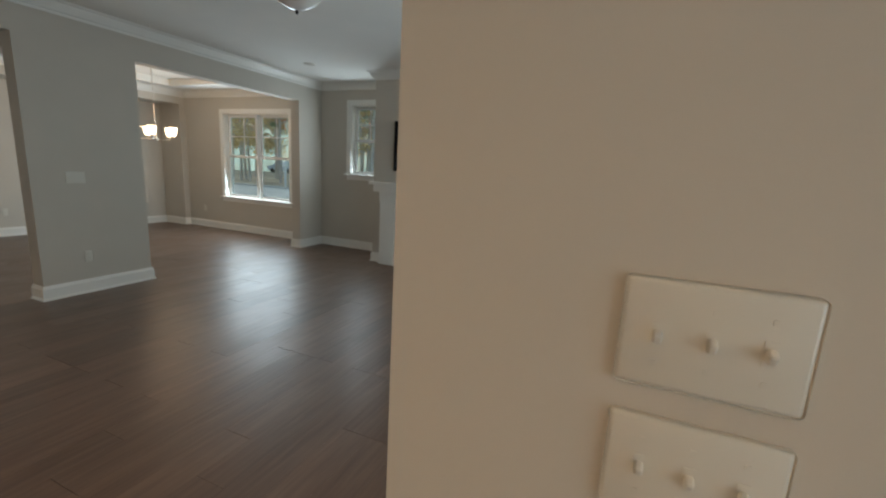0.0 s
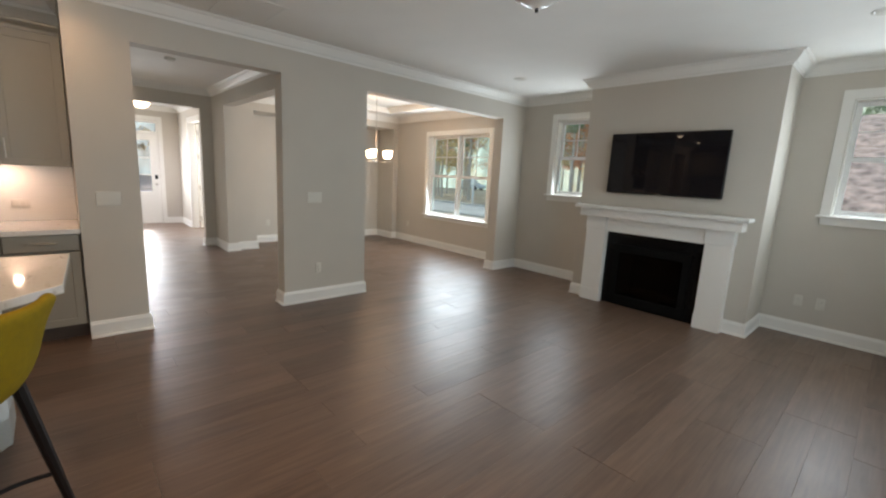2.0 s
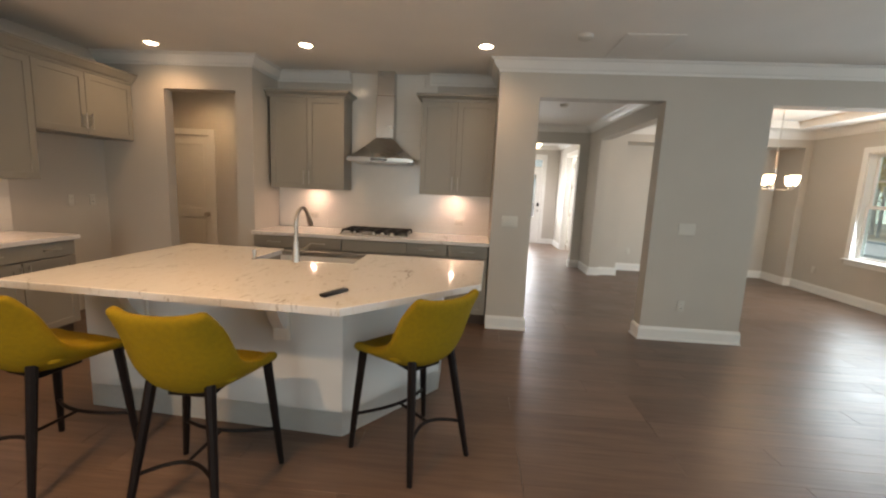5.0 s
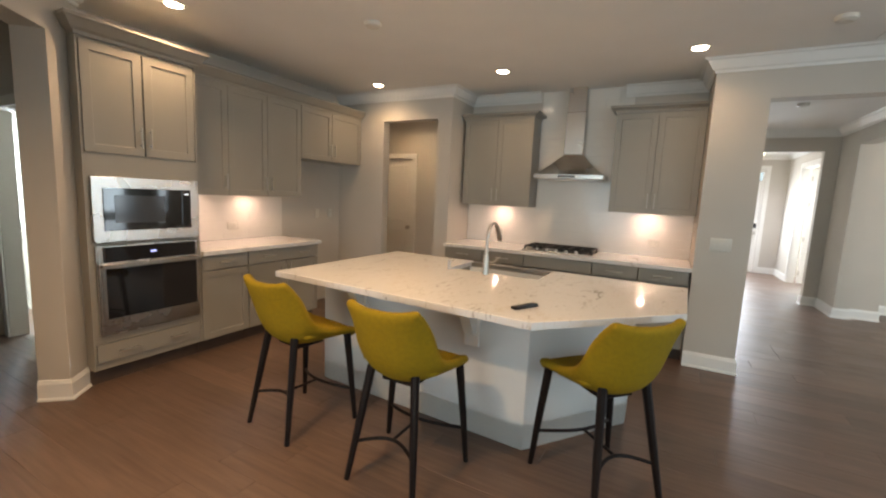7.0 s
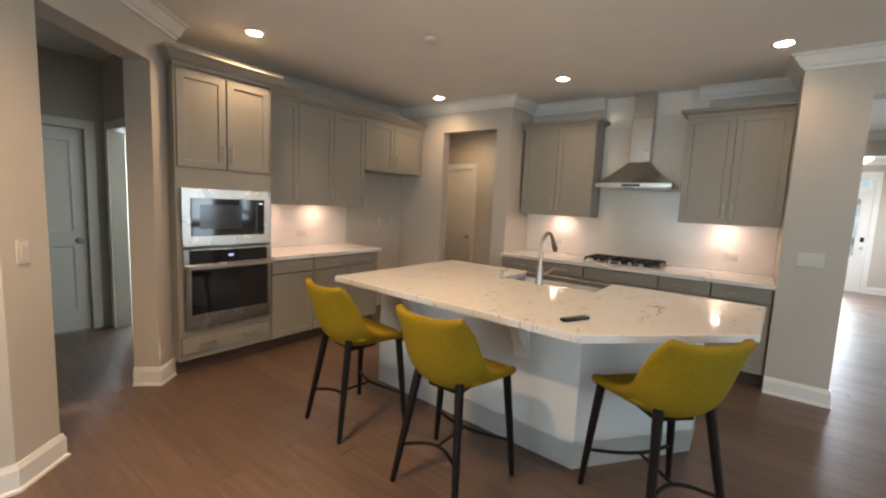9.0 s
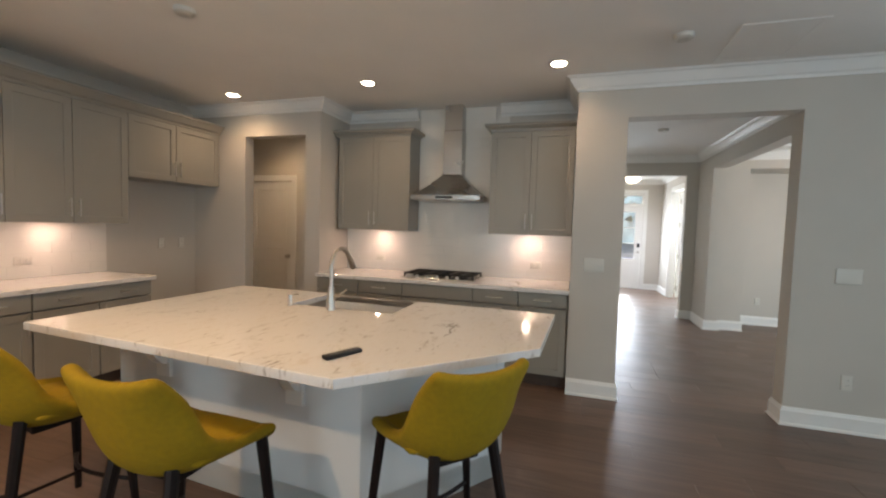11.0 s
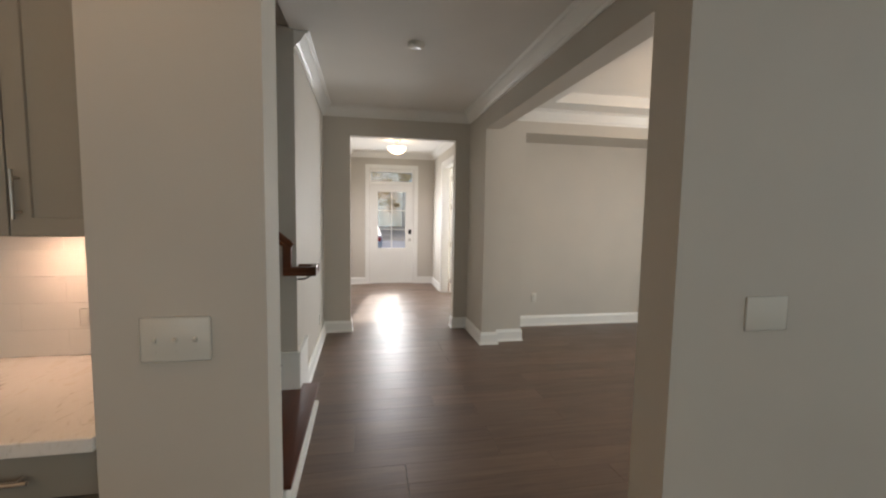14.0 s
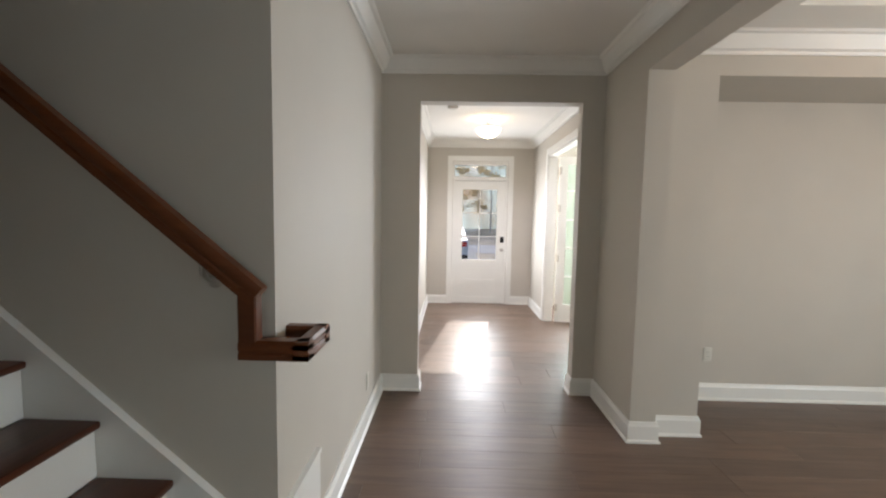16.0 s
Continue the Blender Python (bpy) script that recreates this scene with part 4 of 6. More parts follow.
# Windows: double-hung sashes, inner casing, stool and apron.
def window(name, m, w, z0, z1, units=1, wall=0.17, label="white double-hung window with a divided upper sash"):
    ob = tagged(new(name), label, "window", kind="structure")
    ob.matrix_basis = m
    cas = 0.088
    bm = bmesh.new()
    box(bm, (-cas, -0.018, z0), (-0.004, 0, z1 + cas), 0.002)
    box(bm, (w + 0.004, -0.018, z0), (w + cas, 0, z1 + cas), 0.002)
    box(bm, (-0.004, -0.018, z1 + 0.004), (w + 0.004, 0, z1 + cas), 0.002)
    part("casing", bm, TRIM, ob, "white flat casing", smooth=False)
    part("window_sill", box(bmesh.new(), (-cas - 0.025, -0.055, z0 - 0.024), (w + cas + 0.025, 0.06, z0 - 0.001), 0.004), TRIM, ob, smooth=False)
    part("apron", box(bmesh.new(), (-cas + 0.01, -0.016, z0 - 0.095), (w + cas - 0.01, 0, z0 - 0.0245), 0.002), TRIM, ob, smooth=False)
    part("jamb", cells([0.0, 0.012, w - 0.012, w], [0.001, wall], [z0, z0 + 0.012, z1 - 0.012, z1], lambda x, y, z: not (0.012 < x < w - 0.012 and z0 + 0.012 < z < z1 - 0.012)), TRIM, ob, smooth=False)
    step = (w - 0.024) / units
    mid = (z0 + z1) / 2
    for k in range(units):
        a, b = 0.0125 + k * step + (0.02 if k else 0), 0.0125 + (k + 1) * step - (0.02 if k < units - 1 else 0) - 0.001
        if k:
            part("mullion", box(bmesh.new(), (a - 0.04, 0.03, z0 + 0.0125), (a - 0.0005, 0.14, z1 - 0.0125), 0.003), VINYL, ob, smooth=False)
        for low in (True, False):
            f0, f1 = (z0 + 0.013, mid + 0.018) if low else (mid - 0.018, z1 - 0.013)
            y0 = 0.075 if low else 0.112
            st = 0.042
            sash = part("window_frame", cells([a, a + st, b - st, b], [y0, y0 + 0.034], [f0, f0 + st, f1 - st, f1], lambda x, y, z: not (a + st < x < b - st and f0 + st < z < f1 - st)), VINYL, ob, smooth=False)
            pane = part("pane", box(bmesh.new(), (a + st - 0.004, y0 + 0.014, f0 + st - 0.004), (b - st + 0.004, y0 + 0.018, f1 - st + 0.004)), PANE, sash, "clear glass pane", smooth=False)
            pane.visible_shadow = False
            if not low:
                cx, cz = (a + b) / 2, (f0 + f1) / 2
                bm = bmesh.new()
                box(bm, (cx - 0.008, y0 + 0.008, f0 + st), (cx + 0.008, y0 + 0.0135, f1 - st))
                box(bm, (a + st, y0 + 0.008, cz - 0.008), (cx - 0.008, y0 + 0.0135, cz + 0.008))
                box(bm, (cx + 0.008, y0 + 0.008, cz - 0.008), (b - st, y0 + 0.0135, cz + 0.008))
                part("glazing_bar", bm, VINYL, sash, smooth=False)
            else:
                part("latch", box(bmesh.new(), ((a + b) / 2 - 0.03, y0 - 0.0, f1 + 0.0005), ((a + b) / 2 + 0.03, y0 + 0.03, f1 + 0.014), 0.004), VINYL, sash, "white sash lock")
    return ob


window("window_1", pose(-7.57, 6.03, 0), 1.65, 0.67, 2.25, 2, label="white double window with a view of trees and road")
window("window_2", pose(-4.565, 6.03, 0), 0.58, 1.27, 2.38)
window("window_3", pose(-1.325, 6.03, 0), 0.58, 1.27, 2.38)
window("window_4", pose(-0.43, 4.75, 0, 0, 0, -90), 3.05, 0.72, 2.27, 3, wall=0.125, label="white triple window in the living room")
window("window_5", pose(2.80, 0.2, 0, 0, 0, -90), 2.30, 0.3, 2.2, 2, wall=0.15, label="wide white window in the breakfast corner")
window("window_6", pose(-12.88, 3.4, 0, 0, 0, 90), 1.60, 0.7, 2.3, 2, wall=0.12, label="white double window in the study")
# Unseen window, added so that the side room gets light.
window("window_7", pose(-2.70, -6.0, 0, 0, 0, 180), 0.80, 1.0, 2.0, 1, wall=0.12, label="small unseen white window added to light the side room")


# Doors.
def casing(m, w, h, label="white painted door casing", cas=0.085, y=0.0):
    bm = bmesh.new()
    box(bm, (-cas, y - 0.018, 0.001), (-0.004, y - 0.0005, h + cas), 0.002)
    box(bm, (w + 0.004, y - 0.018, 0.001), (w + cas, y - 0.0005, h + cas), 0.002)
    box(bm, (-0.004, y - 0.018, h + 0.004), (w + 0.004, y - 0.0005, h + cas), 0.002)
    return structure("trim", turn(bm, m), TRIM, label, "door casing")


def panelled(w, h, rows, t=0.04, st=0.11):
    """A door leaf with sunk panels; rows of (z0, z1); front at y = 0."""
    zs = sorted({0, h, *[z for r in rows for z in r]})

    def solid(x, y, z):
        return 0.008 < y < t - 0.008 or not (st < x < w - st and any(a < z < b for a, b in rows))

    bm = cells([0, st, w - st, w], [0, 0.008, t - 0.008, t], zs, solid)
    bm.normal_update()
    sharp = [e for e in bm.edges if len(e.link_faces) == 2 and e.link_faces[0].normal.dot(e.link_faces[1].normal) < 0.5]
    bmesh.ops.bevel(bm, geom=sharp, offset=0.006, segments=1, affect="EDGES", profile=0.5)
    return bm


def inner_door(name, m, w, h, knob_x, label):
    ob = tagged(new(name), label, "door", kind="structure")
    ob.matrix_basis = m
    leaf = part("leaf", turn(panelled(w - 0.008, h - 0.015, [(0.22, 0.86), (1.02, h - 0.14)]), pose(0.004, 0.03, 0.010)), TRIM, ob, smooth=False)
    part("door_knob", turn(lathe(bmesh.new(), [(0.032, 0), (0.032, 0.006), (0.013, 0.012), (0.012, 0.03), (0.028, 0.045), (0.029, 0.056), (0.018, 0.066), (0, 0.067)]), pose(knob_x, 0.0295, 0.93, 90)), NICKEL, leaf, "brushed nickel door knob")
    return ob


casing(pose(-6.60, -4.27, 0, 0, 0, 90), 0.77, 2.04)
inner_door("door_1", pose(-6.60, -4.27, 0, 0, 0, 90), 0.77, 2.04, 0.70, "white two-panel pantry door with a nickel knob")
casing(pose(-1.27, -5.15, 0, 0, 0, 180), 0.76, 2.04)
inner_door("door_2", pose(-1.27, -5.15, 0, 0, 0, 180), 0.76, 2.04, 0.69, "white two-panel back hall door with a nickel knob")
casing(pose(-2.20, -5.02, 0, 0, 0, 90), 0.77, 2.04)
open_leaf = tagged(new("door_3"), "white panel door standing open into the side room", "door", kind="structure")
open_leaf.matrix_basis = pose(-2.34, -5.02, 0, 0, 0, 172)
part("leaf", turn(panelled(0.76, 2.02, [(0.22, 0.86), (1.02, 1.88)]), pose(0.02, -0.05, 0.01)), TRIM, open_leaf, smooth=False)
towel = thing("towel", "teal towel hanging in the side room", "towel", pose(-3.9, -4.15, 0.75))
part("cloth", box(bmesh.new(), (0, 0, 0), (0.35, 0.03, 0.5), 0.012, 2), mat("teal_cloth", (0.05, 0.30, 0.26), 0.9, bump=0.4, bscale=500), towel)

# Entrance door with six panes, transom above.
front = tagged(new("door_4"), "white front door with six glass panes above two panels", "door", kind="structure")
front.matrix_basis = pose(-12.88, 1.25, 0, 0, 0, 90)
FW, FH = 0.86, 2.08
gx, gz = [0.14, 0.4225, 0.4375, 0.72], [0.74, 1.128, 1.143, 1.525, 1.54, 1.925]


def door_solid(x, y, z):
    if 0.74 < z < 1.925 and 0.14 < x < 0.72:
        bar = 0.4225 < x < 0.4375 or 1.128 < z < 1.143 or 1.525 < z < 1.54
        return bar and 0.012 < y < 0.034
    panel = 0.14 < x < 0.72 and (0.10 < z < 0.33 or 0.40 < z < 0.62)
    return not panel or 0.008 < y < 0.037


bm = cells([0, *gx, FW], [0, 0.008, 0.012, 0.034, 0.037, 0.045], [0, 0.10, 0.33, 0.40, 0.62, *gz, FH - 0.01], door_solid)
fleaf = part("leaf", turn(bm, pose(0, 0.03, 0.012)), TRIM, front, smooth=False)
for i in range(2):
    for j in range(3):
        pn = part("pane", turn(box(bmesh.new(), (gx[i * 2], 0.021, gz[j * 2]), (gx[i * 2 + 1], 0.025, gz[j * 2 + 1])), pose(0, 0.03, 0.012)), DOORPANE, fleaf, "clear glass pane", smooth=False)
        pn.visible_shadow = False
part("lock", boxes(((0.785, 0.008, 1.05), (0.845, 0.0295, 1.15)), bev=0.006), BLACK, fleaf, "black keypad lock")
part("door_knob", turn(lathe(bmesh.new(), [(0.032, 0), (0.032, 0.006), (0.013, 0.012), (0.012, 0.03), (0.028, 0.045), (0.029, 0.056), (0.018, 0.066), (0, 0.067)]), pose(0.815, 0.0295, 0.93, 90)), NICKEL, fleaf, "brushed nickel door knob")
for z in (0.25, 1.05, 1.85):
    part("hinge", turn(tube(bmesh.new(), [(0, 0, -0.05), (0, 0, 0.05)], 0.007, 8), pose(-0.004, 0.026, z)), NICKEL, fleaf)
trans = tagged(new("window_8"), "narrow transom window above the front door", "window", kind="structure")
trans.matrix_basis = front.matrix_basis.copy()
part("window_frame", cells([-0.028, 0.0, FW, FW + 0.028], [0.0, 0.12], [0.0, 2.085, 2.15, 2.345, 2.398], lambda x, y, z: not (0 < x < FW and (z < 2.085 or 2.15 < z < 2.345))), TRIM, trans, smooth=False)
pn = part("pane", box(bmesh.new(), (0.001, 0.05, 2.151), (FW - 0.001, 0.054, 2.344)), DOORPANE, trans, "clear glass pane", smooth=False)
pn.visible_shadow = False
part("threshold", box(bmesh.new(), (0.0, 0.0, 0.001), (FW, 0.13, 0.011), 0.003), NICKEL, trans, "metal door threshold", smooth=False)
casing(pose(-12.88, 1.22, 0, 0, 0, 90), 0.92, 2.40, cas=0.09)

# Double doorway from the foyer, one glazed leaf standing open.
casing(pose(-11.78, 2.56, 0), 1.58, 2.36, cas=0.09)
structure("trim", cells([-11.78, -11.76, -10.22, -10.20], [2.561, 2.679], [0.001, 2.34, 2.36], lambda x, y, z: x < -11.76 or x > -10.22 or z > 2.34), TRIM, "white painted door jamb", "door jamb")
fd = tagged(new("door_5"), "white glazed double-door leaf standing open into the study", "door", kind="structure")
fd.matrix_basis = pose(-11.70, 2.70, 0, 0, 0, 84)
lz = [0.25 + 0.40 * k for k in range(6)]


def leaf_solid(x, y, z):
    if 0.11 < x < 0.60 and 0.25 < z < 2.21:
        return any(abs(z - q) < 0.011 for q in lz[1:-1]) or abs(x - 0.355) < 0.011
    return True


zs = sorted({0, 2.32, 0.25, 2.21, *[q + s for q in lz[1:-1] for s in (-0.01, 0.01)]})
fl = part("leaf", turn(cells([0, 0.11, 0.345, 0.365, 0.60, 0.71], [0, 0.04], zs, leaf_solid), pose(0, 0, 0.012)), TRIM, fd, smooth=False)
pn = part("pane", box(bmesh.new(), (0.111, 0.018, 0.263), (0.599, 0.022, 2.221)), PANE, fl, "clear glass pane", smooth=False)
pn.visible_shadow = False
for z in (0.22, 0.92, 1.62, 2.14):
    part("hinge", boxes(((-0.006, -0.012, z - 0.05), (0.028, -0.0005, z + 0.05)), bev=0.002), NICKEL, fl, smooth=False)

# Fireplace: white surround, black slab, firebox.
fire = thing("fireplace", "white painted fireplace mantel with a black stone surround", "fireplace", pose(-2.725, 5.40, 0))
FY = 5.398
wpart("slip", cells([-3.27, -3.13, -2.33, -2.18], [5.372, FY], [0.001, 0.09, 0.73, 0.90], lambda x, y, z: not (-3.13 < x < -2.33 and 0.09 < z < 0.73)), GRANITE, fire, "polished black stone surround", smooth=False)
wpart("firebox", cells([-3.128, -3.10, -2.36, -2.332], [5.41, 5.80, 5.85], [0.082, 0.10, 0.715, 0.738], lambda x, y, z: y > 5.80 or x < -3.10 or x > -2.36 or z < 0.10 or z > 0.715), mat("soot_black", (0.012, 0.011, 0.010), 0.85, bump=0.3), fire, "black metal firebox", smooth=False)
wpart("frame", cells([-3.16, -3.085, -2.375, -2.30], [5.345, 5.3715], [0.03, 0.14, 0.665, 0.76], lambda x, y, z: not (-3.085 < x < -2.375 and 0.14 < z < 0.665)), mat("matt_black_metal", (0.006, 0.006, 0.006), 0.6, bump=0.05, spec=0.04), fire, "black metal frame", smooth=False)
wpart("glass", box(bmesh.new(), (-3.09, 5.356, 0.135), (-2.37, 5.36, 0.67)), FIREGLASS, fire, "clear front glass", smooth=False)
for x, y, z, a, ln in ((-2.73, 5.56, 0.17, 8, 0.5), (-2.80, 5.48, 0.16, -14, 0.42), (-2.62, 5.50, 0.20, 24, 0.38)):
    wpart("log", turn(tube(bmesh.new(), [(-ln / 2, 0, 0), (-ln / 5, 0.01, 0.012), (ln / 5, -0.01, -0.006), (ln / 2, 0, 0)], [0.036, 0.042, 0.04, 0.034], 9), pose(x, y, z, 0, 4, a)), mat("ceramic_log", (0.075, 0.045, 0.026), 0.9, var=0.5, vscale=14, bump=0.8, bscale=40), fire, "charred brown log")
for s, x0, x1 in ((0, -3.515, -3.268), (1, -2.182, -1.935)):
    wpart("pilaster", box(bmesh.new(), (x0, 5.29, 0.15), (x1, FY, 0.91), 0.003), TRIM, fire, smooth=False)
    wpart("plinth", sweep(bmesh.new(), [(x1, FY), (x1, 5.29), (x0, 5.29), (x0, FY)][::-1], [(-0.004, 0.0), (0.024, 0.0), (0.024, 0.012), (0.018, 0.022), (0.018, 0.115), (0.010, 0.128), (0.006, 0.15), (-0.004, 0.15)]), TRIM, fire, smooth=False)
    wpart("capital", box(bmesh.new(), (x0 - 0.008, 5.278, 0.911), (x1 + 0.008, FY, 1.07), 0.004), TRIM, fire, smooth=False)
wpart("frieze", box(bmesh.new(), (-3.258, 5.30, 0.902), (-2.192, FY, 1.068), 0.003), TRIM, fire, smooth=False)
wpart("bed_mould", sweep(bmesh.new(), [(-1.925, FY), (-1.925, 5.275), (-3.525, 5.275), (-3.525, FY)][::-1], [(-0.06, 1.071), (0.010, 1.071), (0.018, 1.095), (0.05, 1.12), (0.07, 1.15), (0.085, 1.156), (0.085, 1.170), (-0.06, 1.170)]), TRIM, fire, smooth=False)
wpart("shelf", box(bmesh.new(), (-3.64, 5.165, 1.171), (-1.81, FY, 1.208), 0.005), TRIM, fire, "white mantel shelf", smooth=False)

tv = thing("television", "large wall-mounted black flat television above the mantel", "television", pose(-2.718, 5.33, 1.372))
part("case", box(bmesh.new(), (-0.612, -0.012, 0.0), (0.612, 0.03, 0.69), 0.006), BLACK, tv)
part("screen", box(bmesh.new(), (-0.602, -0.0145, 0.016), (0.602, -0.0122, 0.682), 0.001), SCREEN, tv, "glossy black screen", smooth=False)
part("logo_mark", box(bmesh.new(), (-0.025, -0.0155, 0.004), (0.025, -0.0125, 0.012)), NICKEL, tv, "small silver mark", smooth=False)
part("wall_bracket", boxes(((-0.2, 0.031, 0.15), (0.2, 0.05, 0.5))), BLACK, tv, smooth=False)


# Staircase.
RISE, RUN, FIRST = 0.202, 0.244, 0.172
stairs = thing("staircase", "carpetless staircase with red-brown treads and white risers", "staircase", pose(-6.62, 0.8, 0))
for k in range(11):
    y1 = 0.77 - k * RUN
    x0 = -7.30 if k == 0 else -7.178
    z = FIRST + RISE * k
    bm = bmesh.new()
    if k == 0:
        extrude_outline(bm, [(-7.30, y1), (-7.30, 0.651), (-7.198, 0.651), (-7.198, y1 - RUN - 0.025), (-6.052, y1 - RUN - 0.025), (-6.052, y1)], z - 0.028, z, 0.009)
    else:
        box(bm, (x0, y1 - RUN - 0.024, z - 0.028), (-6.052, y1, z), 0.0095, 2)
    wpart("tread", bm, STAIRW, stairs)
    wpart("riser", box(bmesh.new(), (x0 + (0.045 if k == 0 else 0), y1 - 0.046, z - (RISE if k else FIRST) + 0.0005), (-6.052, y1 - 0.026, z - 0.0285)), TRIM, stairs, "white painted riser", smooth=False)
wpart("shoe", boxes(((-7.285, 0.655, 0.0), (-7.256, 0.745, 0.03)), ((-7.285, 0.7455, 0.0), (-6.06, 0.766, 0.03)), ((-7.256, 0.652, 0.0305), (-7.235, 0.723, 0.143))), TRIM, stairs, "white shoe moulding", smooth=False)


def board(points, x0, x1):
    """An upright board of the (y, z) outline between x0 and x1."""
    bm = bmesh.new()
    lo, hi = [bm.verts.new((x0, y, z)) for y, z in points], [bm.verts.new((x1, y, z)) for y, z in points]
    bm.faces.new(lo)
    bm.faces.new(hi[::-1])
    for k in range(len(points)):
        bm.faces.new([lo[k], hi[k], hi[(k + 1) % len(points)], lo[(k + 1) % len(points)]])
    return bm


structure("trim", board([(0.648, 0.172), (0.648, 0.430), (0.505, 0.430), (-2.05, 2.653), (-2.05, 2.10), (0.40, 0.172)], -7.199, -7.180), TRIM, "white skirt board along the stairs", "skirt board")
structure("trim", board([(0.656, 0.431), (0.656, 0.453), (0.497, 0.453), (-2.05, 2.683), (-2.05, 2.654), (0.5045, 0.431)], -7.1995, -7.168), TRIM, "white cap moulding on the stair skirt board", "skirt board")
structure("trim", boxes(((-7.60, 0.6305, 0.0), (-7.1995, 0.650, 0.430)), ((-7.61, 0.6305, 0.4305), (-7.172, 0.6535, 0.4512))), TRIM, "white plinth panel at the stair wall corner", "plinth")


def bar(bm, a, b, w, h):
    """A moulded rail piece from a to b, w wide and h high, with eased edges."""
    a, b = Vector(a), Vector(b)
    d = (b - a).normalized()
    side = d.cross(Vector((0, 0, 1)))
    side = side.normalized() if side.length > 0.1 else Vector((1, 0, 0))
    up = side.cross(d)
    prof = [(-0.5, -0.5), (0.5, -0.5), (0.5, -0.22), (0.40, -0.12), (0.5, 0.05), (0.5, 0.34), (0.36, 0.5), (-0.36, 0.5), (-0.5, 0.34), (-0.5, 0.05), (-0.40, -0.12), (-0.5, -0.22)]
    r = [[bm.verts.new(p + side * (u * w) + up * (v * h)) for u, v in prof] for p in (a, b)]
    n = len(prof)
    for k in range(n):
        bm.faces.new([r[0][k], r[0][(k + 1) % n], r[1][(k + 1) % n], r[1][k]])
    bm.faces.new(r[0][::-1])
    bm.faces.new(r[1])
    return bm


RX = -7.125
SL = 0.83
rail = thing("handrail", "red-brown stained wooden handrail along the stair wall", "handrail", pose(RX, 0.56, 1.24))
wpart("slope_rail", bar(bmesh.new(), (RX, 0.61, 1.228), (RX, -2.05, 1.228 + 2.66 * SL), 0.05, 0.066), RAILW, rail)
wpart("drop_post", box(bmesh.new(), (RX - 0.0245, 0.551, 1.03), (RX + 0.0245, 0.611, 1.262), 0.005), RAILW, rail)
wpart("level_rail", bar(bmesh.new(), (RX, 0.552, 1.058), (RX, 0.775, 1.058), 0.052, 0.062), RAILW, rail)
wpart("wall_return", bar(bmesh.new(), (RX + 0.026, 0.75, 1.058), (-7.33, 0.75, 1.058), 0.05, 0.062), RAILW, rail)
wpart("end_return", bar(bmesh.new(), (-7.305, 0.775, 1.058), (-7.305, 0.631, 1.058), 0.05, 0.062), RAILW, rail)
for y in (0.43, -0.75):
    z = 1.228 + (0.61 - y) * SL - 0.05
    bk = wpart("bracket", tube(bmesh.new(), [(-7.198, y, z - 0.06), (-7.16, y, z - 0.06), (-7.13, y, z - 0.035), (RX, y, z)], 0.008, 8), NICKEL, rail, "nickel wall bracket")
    wpart("rosette", turn(lathe(bmesh.new(), [(0.03, 0), (0.03, 0.004), (0.014, 0.012), (0, 0.012)]), Matrix.Translation((-7.1995, y, z - 0.06)) @ pose(0, 0, 0, 0, 90)), NICKEL, bk)
wpart("bracket", tube(bmesh.new(), [(-7.23, 0.632, 0.985), (-7.23, 0.68, 0.985), (-7.23, 0.72, 1.008), (-7.23, 0.74, 1.028)], 0.008, 8), NICKEL, rail, "nickel wall bracket")


# Chandelier in the dining room.
SHADE = glow("lit_glass_shade", (1.0, 0.80, 0.55), 2.4)
cx, cy, cz = -7.05, 4.40, 1.655
ch = thing("chandelier", "brushed nickel chandelier with five lit glass shades", "chandelier", pose(cx, cy, 2.79))
wpart("canopy", lathe(bmesh.new(), [(0, 0), (0.03, 0.0), (0.062, 0.012), (0.065, 0.028)], (cx, cy, 2.761)), NICKEL, ch)
for k in range(24):
    c = cz + 0.32 + 0.043 * k
    if c > 2.745:
        break
    pts = [Vector((0.009 * math.cos(a), 0, 0.026 * math.sin(a))) for a in [2 * math.pi * j / 10 for j in range(11)]]
    tw = pose(cx, cy, c, 0, 0, 90 * (k % 2))
    wpart("chain_link", tube(bmesh.new(), [tw @ p for p in pts], 0.0028, 5), NICKEL, ch)
wpart("stem", lathe(bmesh.new(), [(0, -0.03), (0.014, -0.025), (0.022, 0.0), (0.014, 0.03), (0.008, 0.05), (0.008, 0.26), (0.016, 0.27), (0.012, 0.295), (0, 0.30)], (cx, cy, cz)), NICKEL, ch)
for k in range(5):
    a = 2 * math.pi * k / 5 + 0.5
    dx, dy = math.cos(a), math.sin(a)
    arm = wpart("arm", tube(bmesh.new(), [(cx + dx * r, cy + dy * r, cz + h) for r, h in ((0.01, 0.0), (0.10, -0.005), (0.20, -0.005), (0.24, 0.005), (0.25, 0.03))], 0.0075, 8), NICKEL, ch)
    c = (cx + dx * 0.25, cy + dy * 0.25, cz)
    wpart("cup", lathe(bmesh.new(), [(0.010, 0.025), (0.026, 0.04), (0.028, 0.052), (0, 0.052)], c), NICKEL, arm)
    wpart("shade", lathe(bmesh.new(), [(0.030, 0.053), (0.046, 0.075), (0.056, 0.12), (0.062, 0.185), (0.059, 0.186), (0.05, 0.12), (0.04, 0.08), (0.02, 0.058)], c), SHADE, arm, "glowing frosted glass shade")
lamp_light("POINT", "chandelier_lamp", (cx, cy, cz + 0.42), 7.5, 0.22, (1.0, 0.66, 0.38))

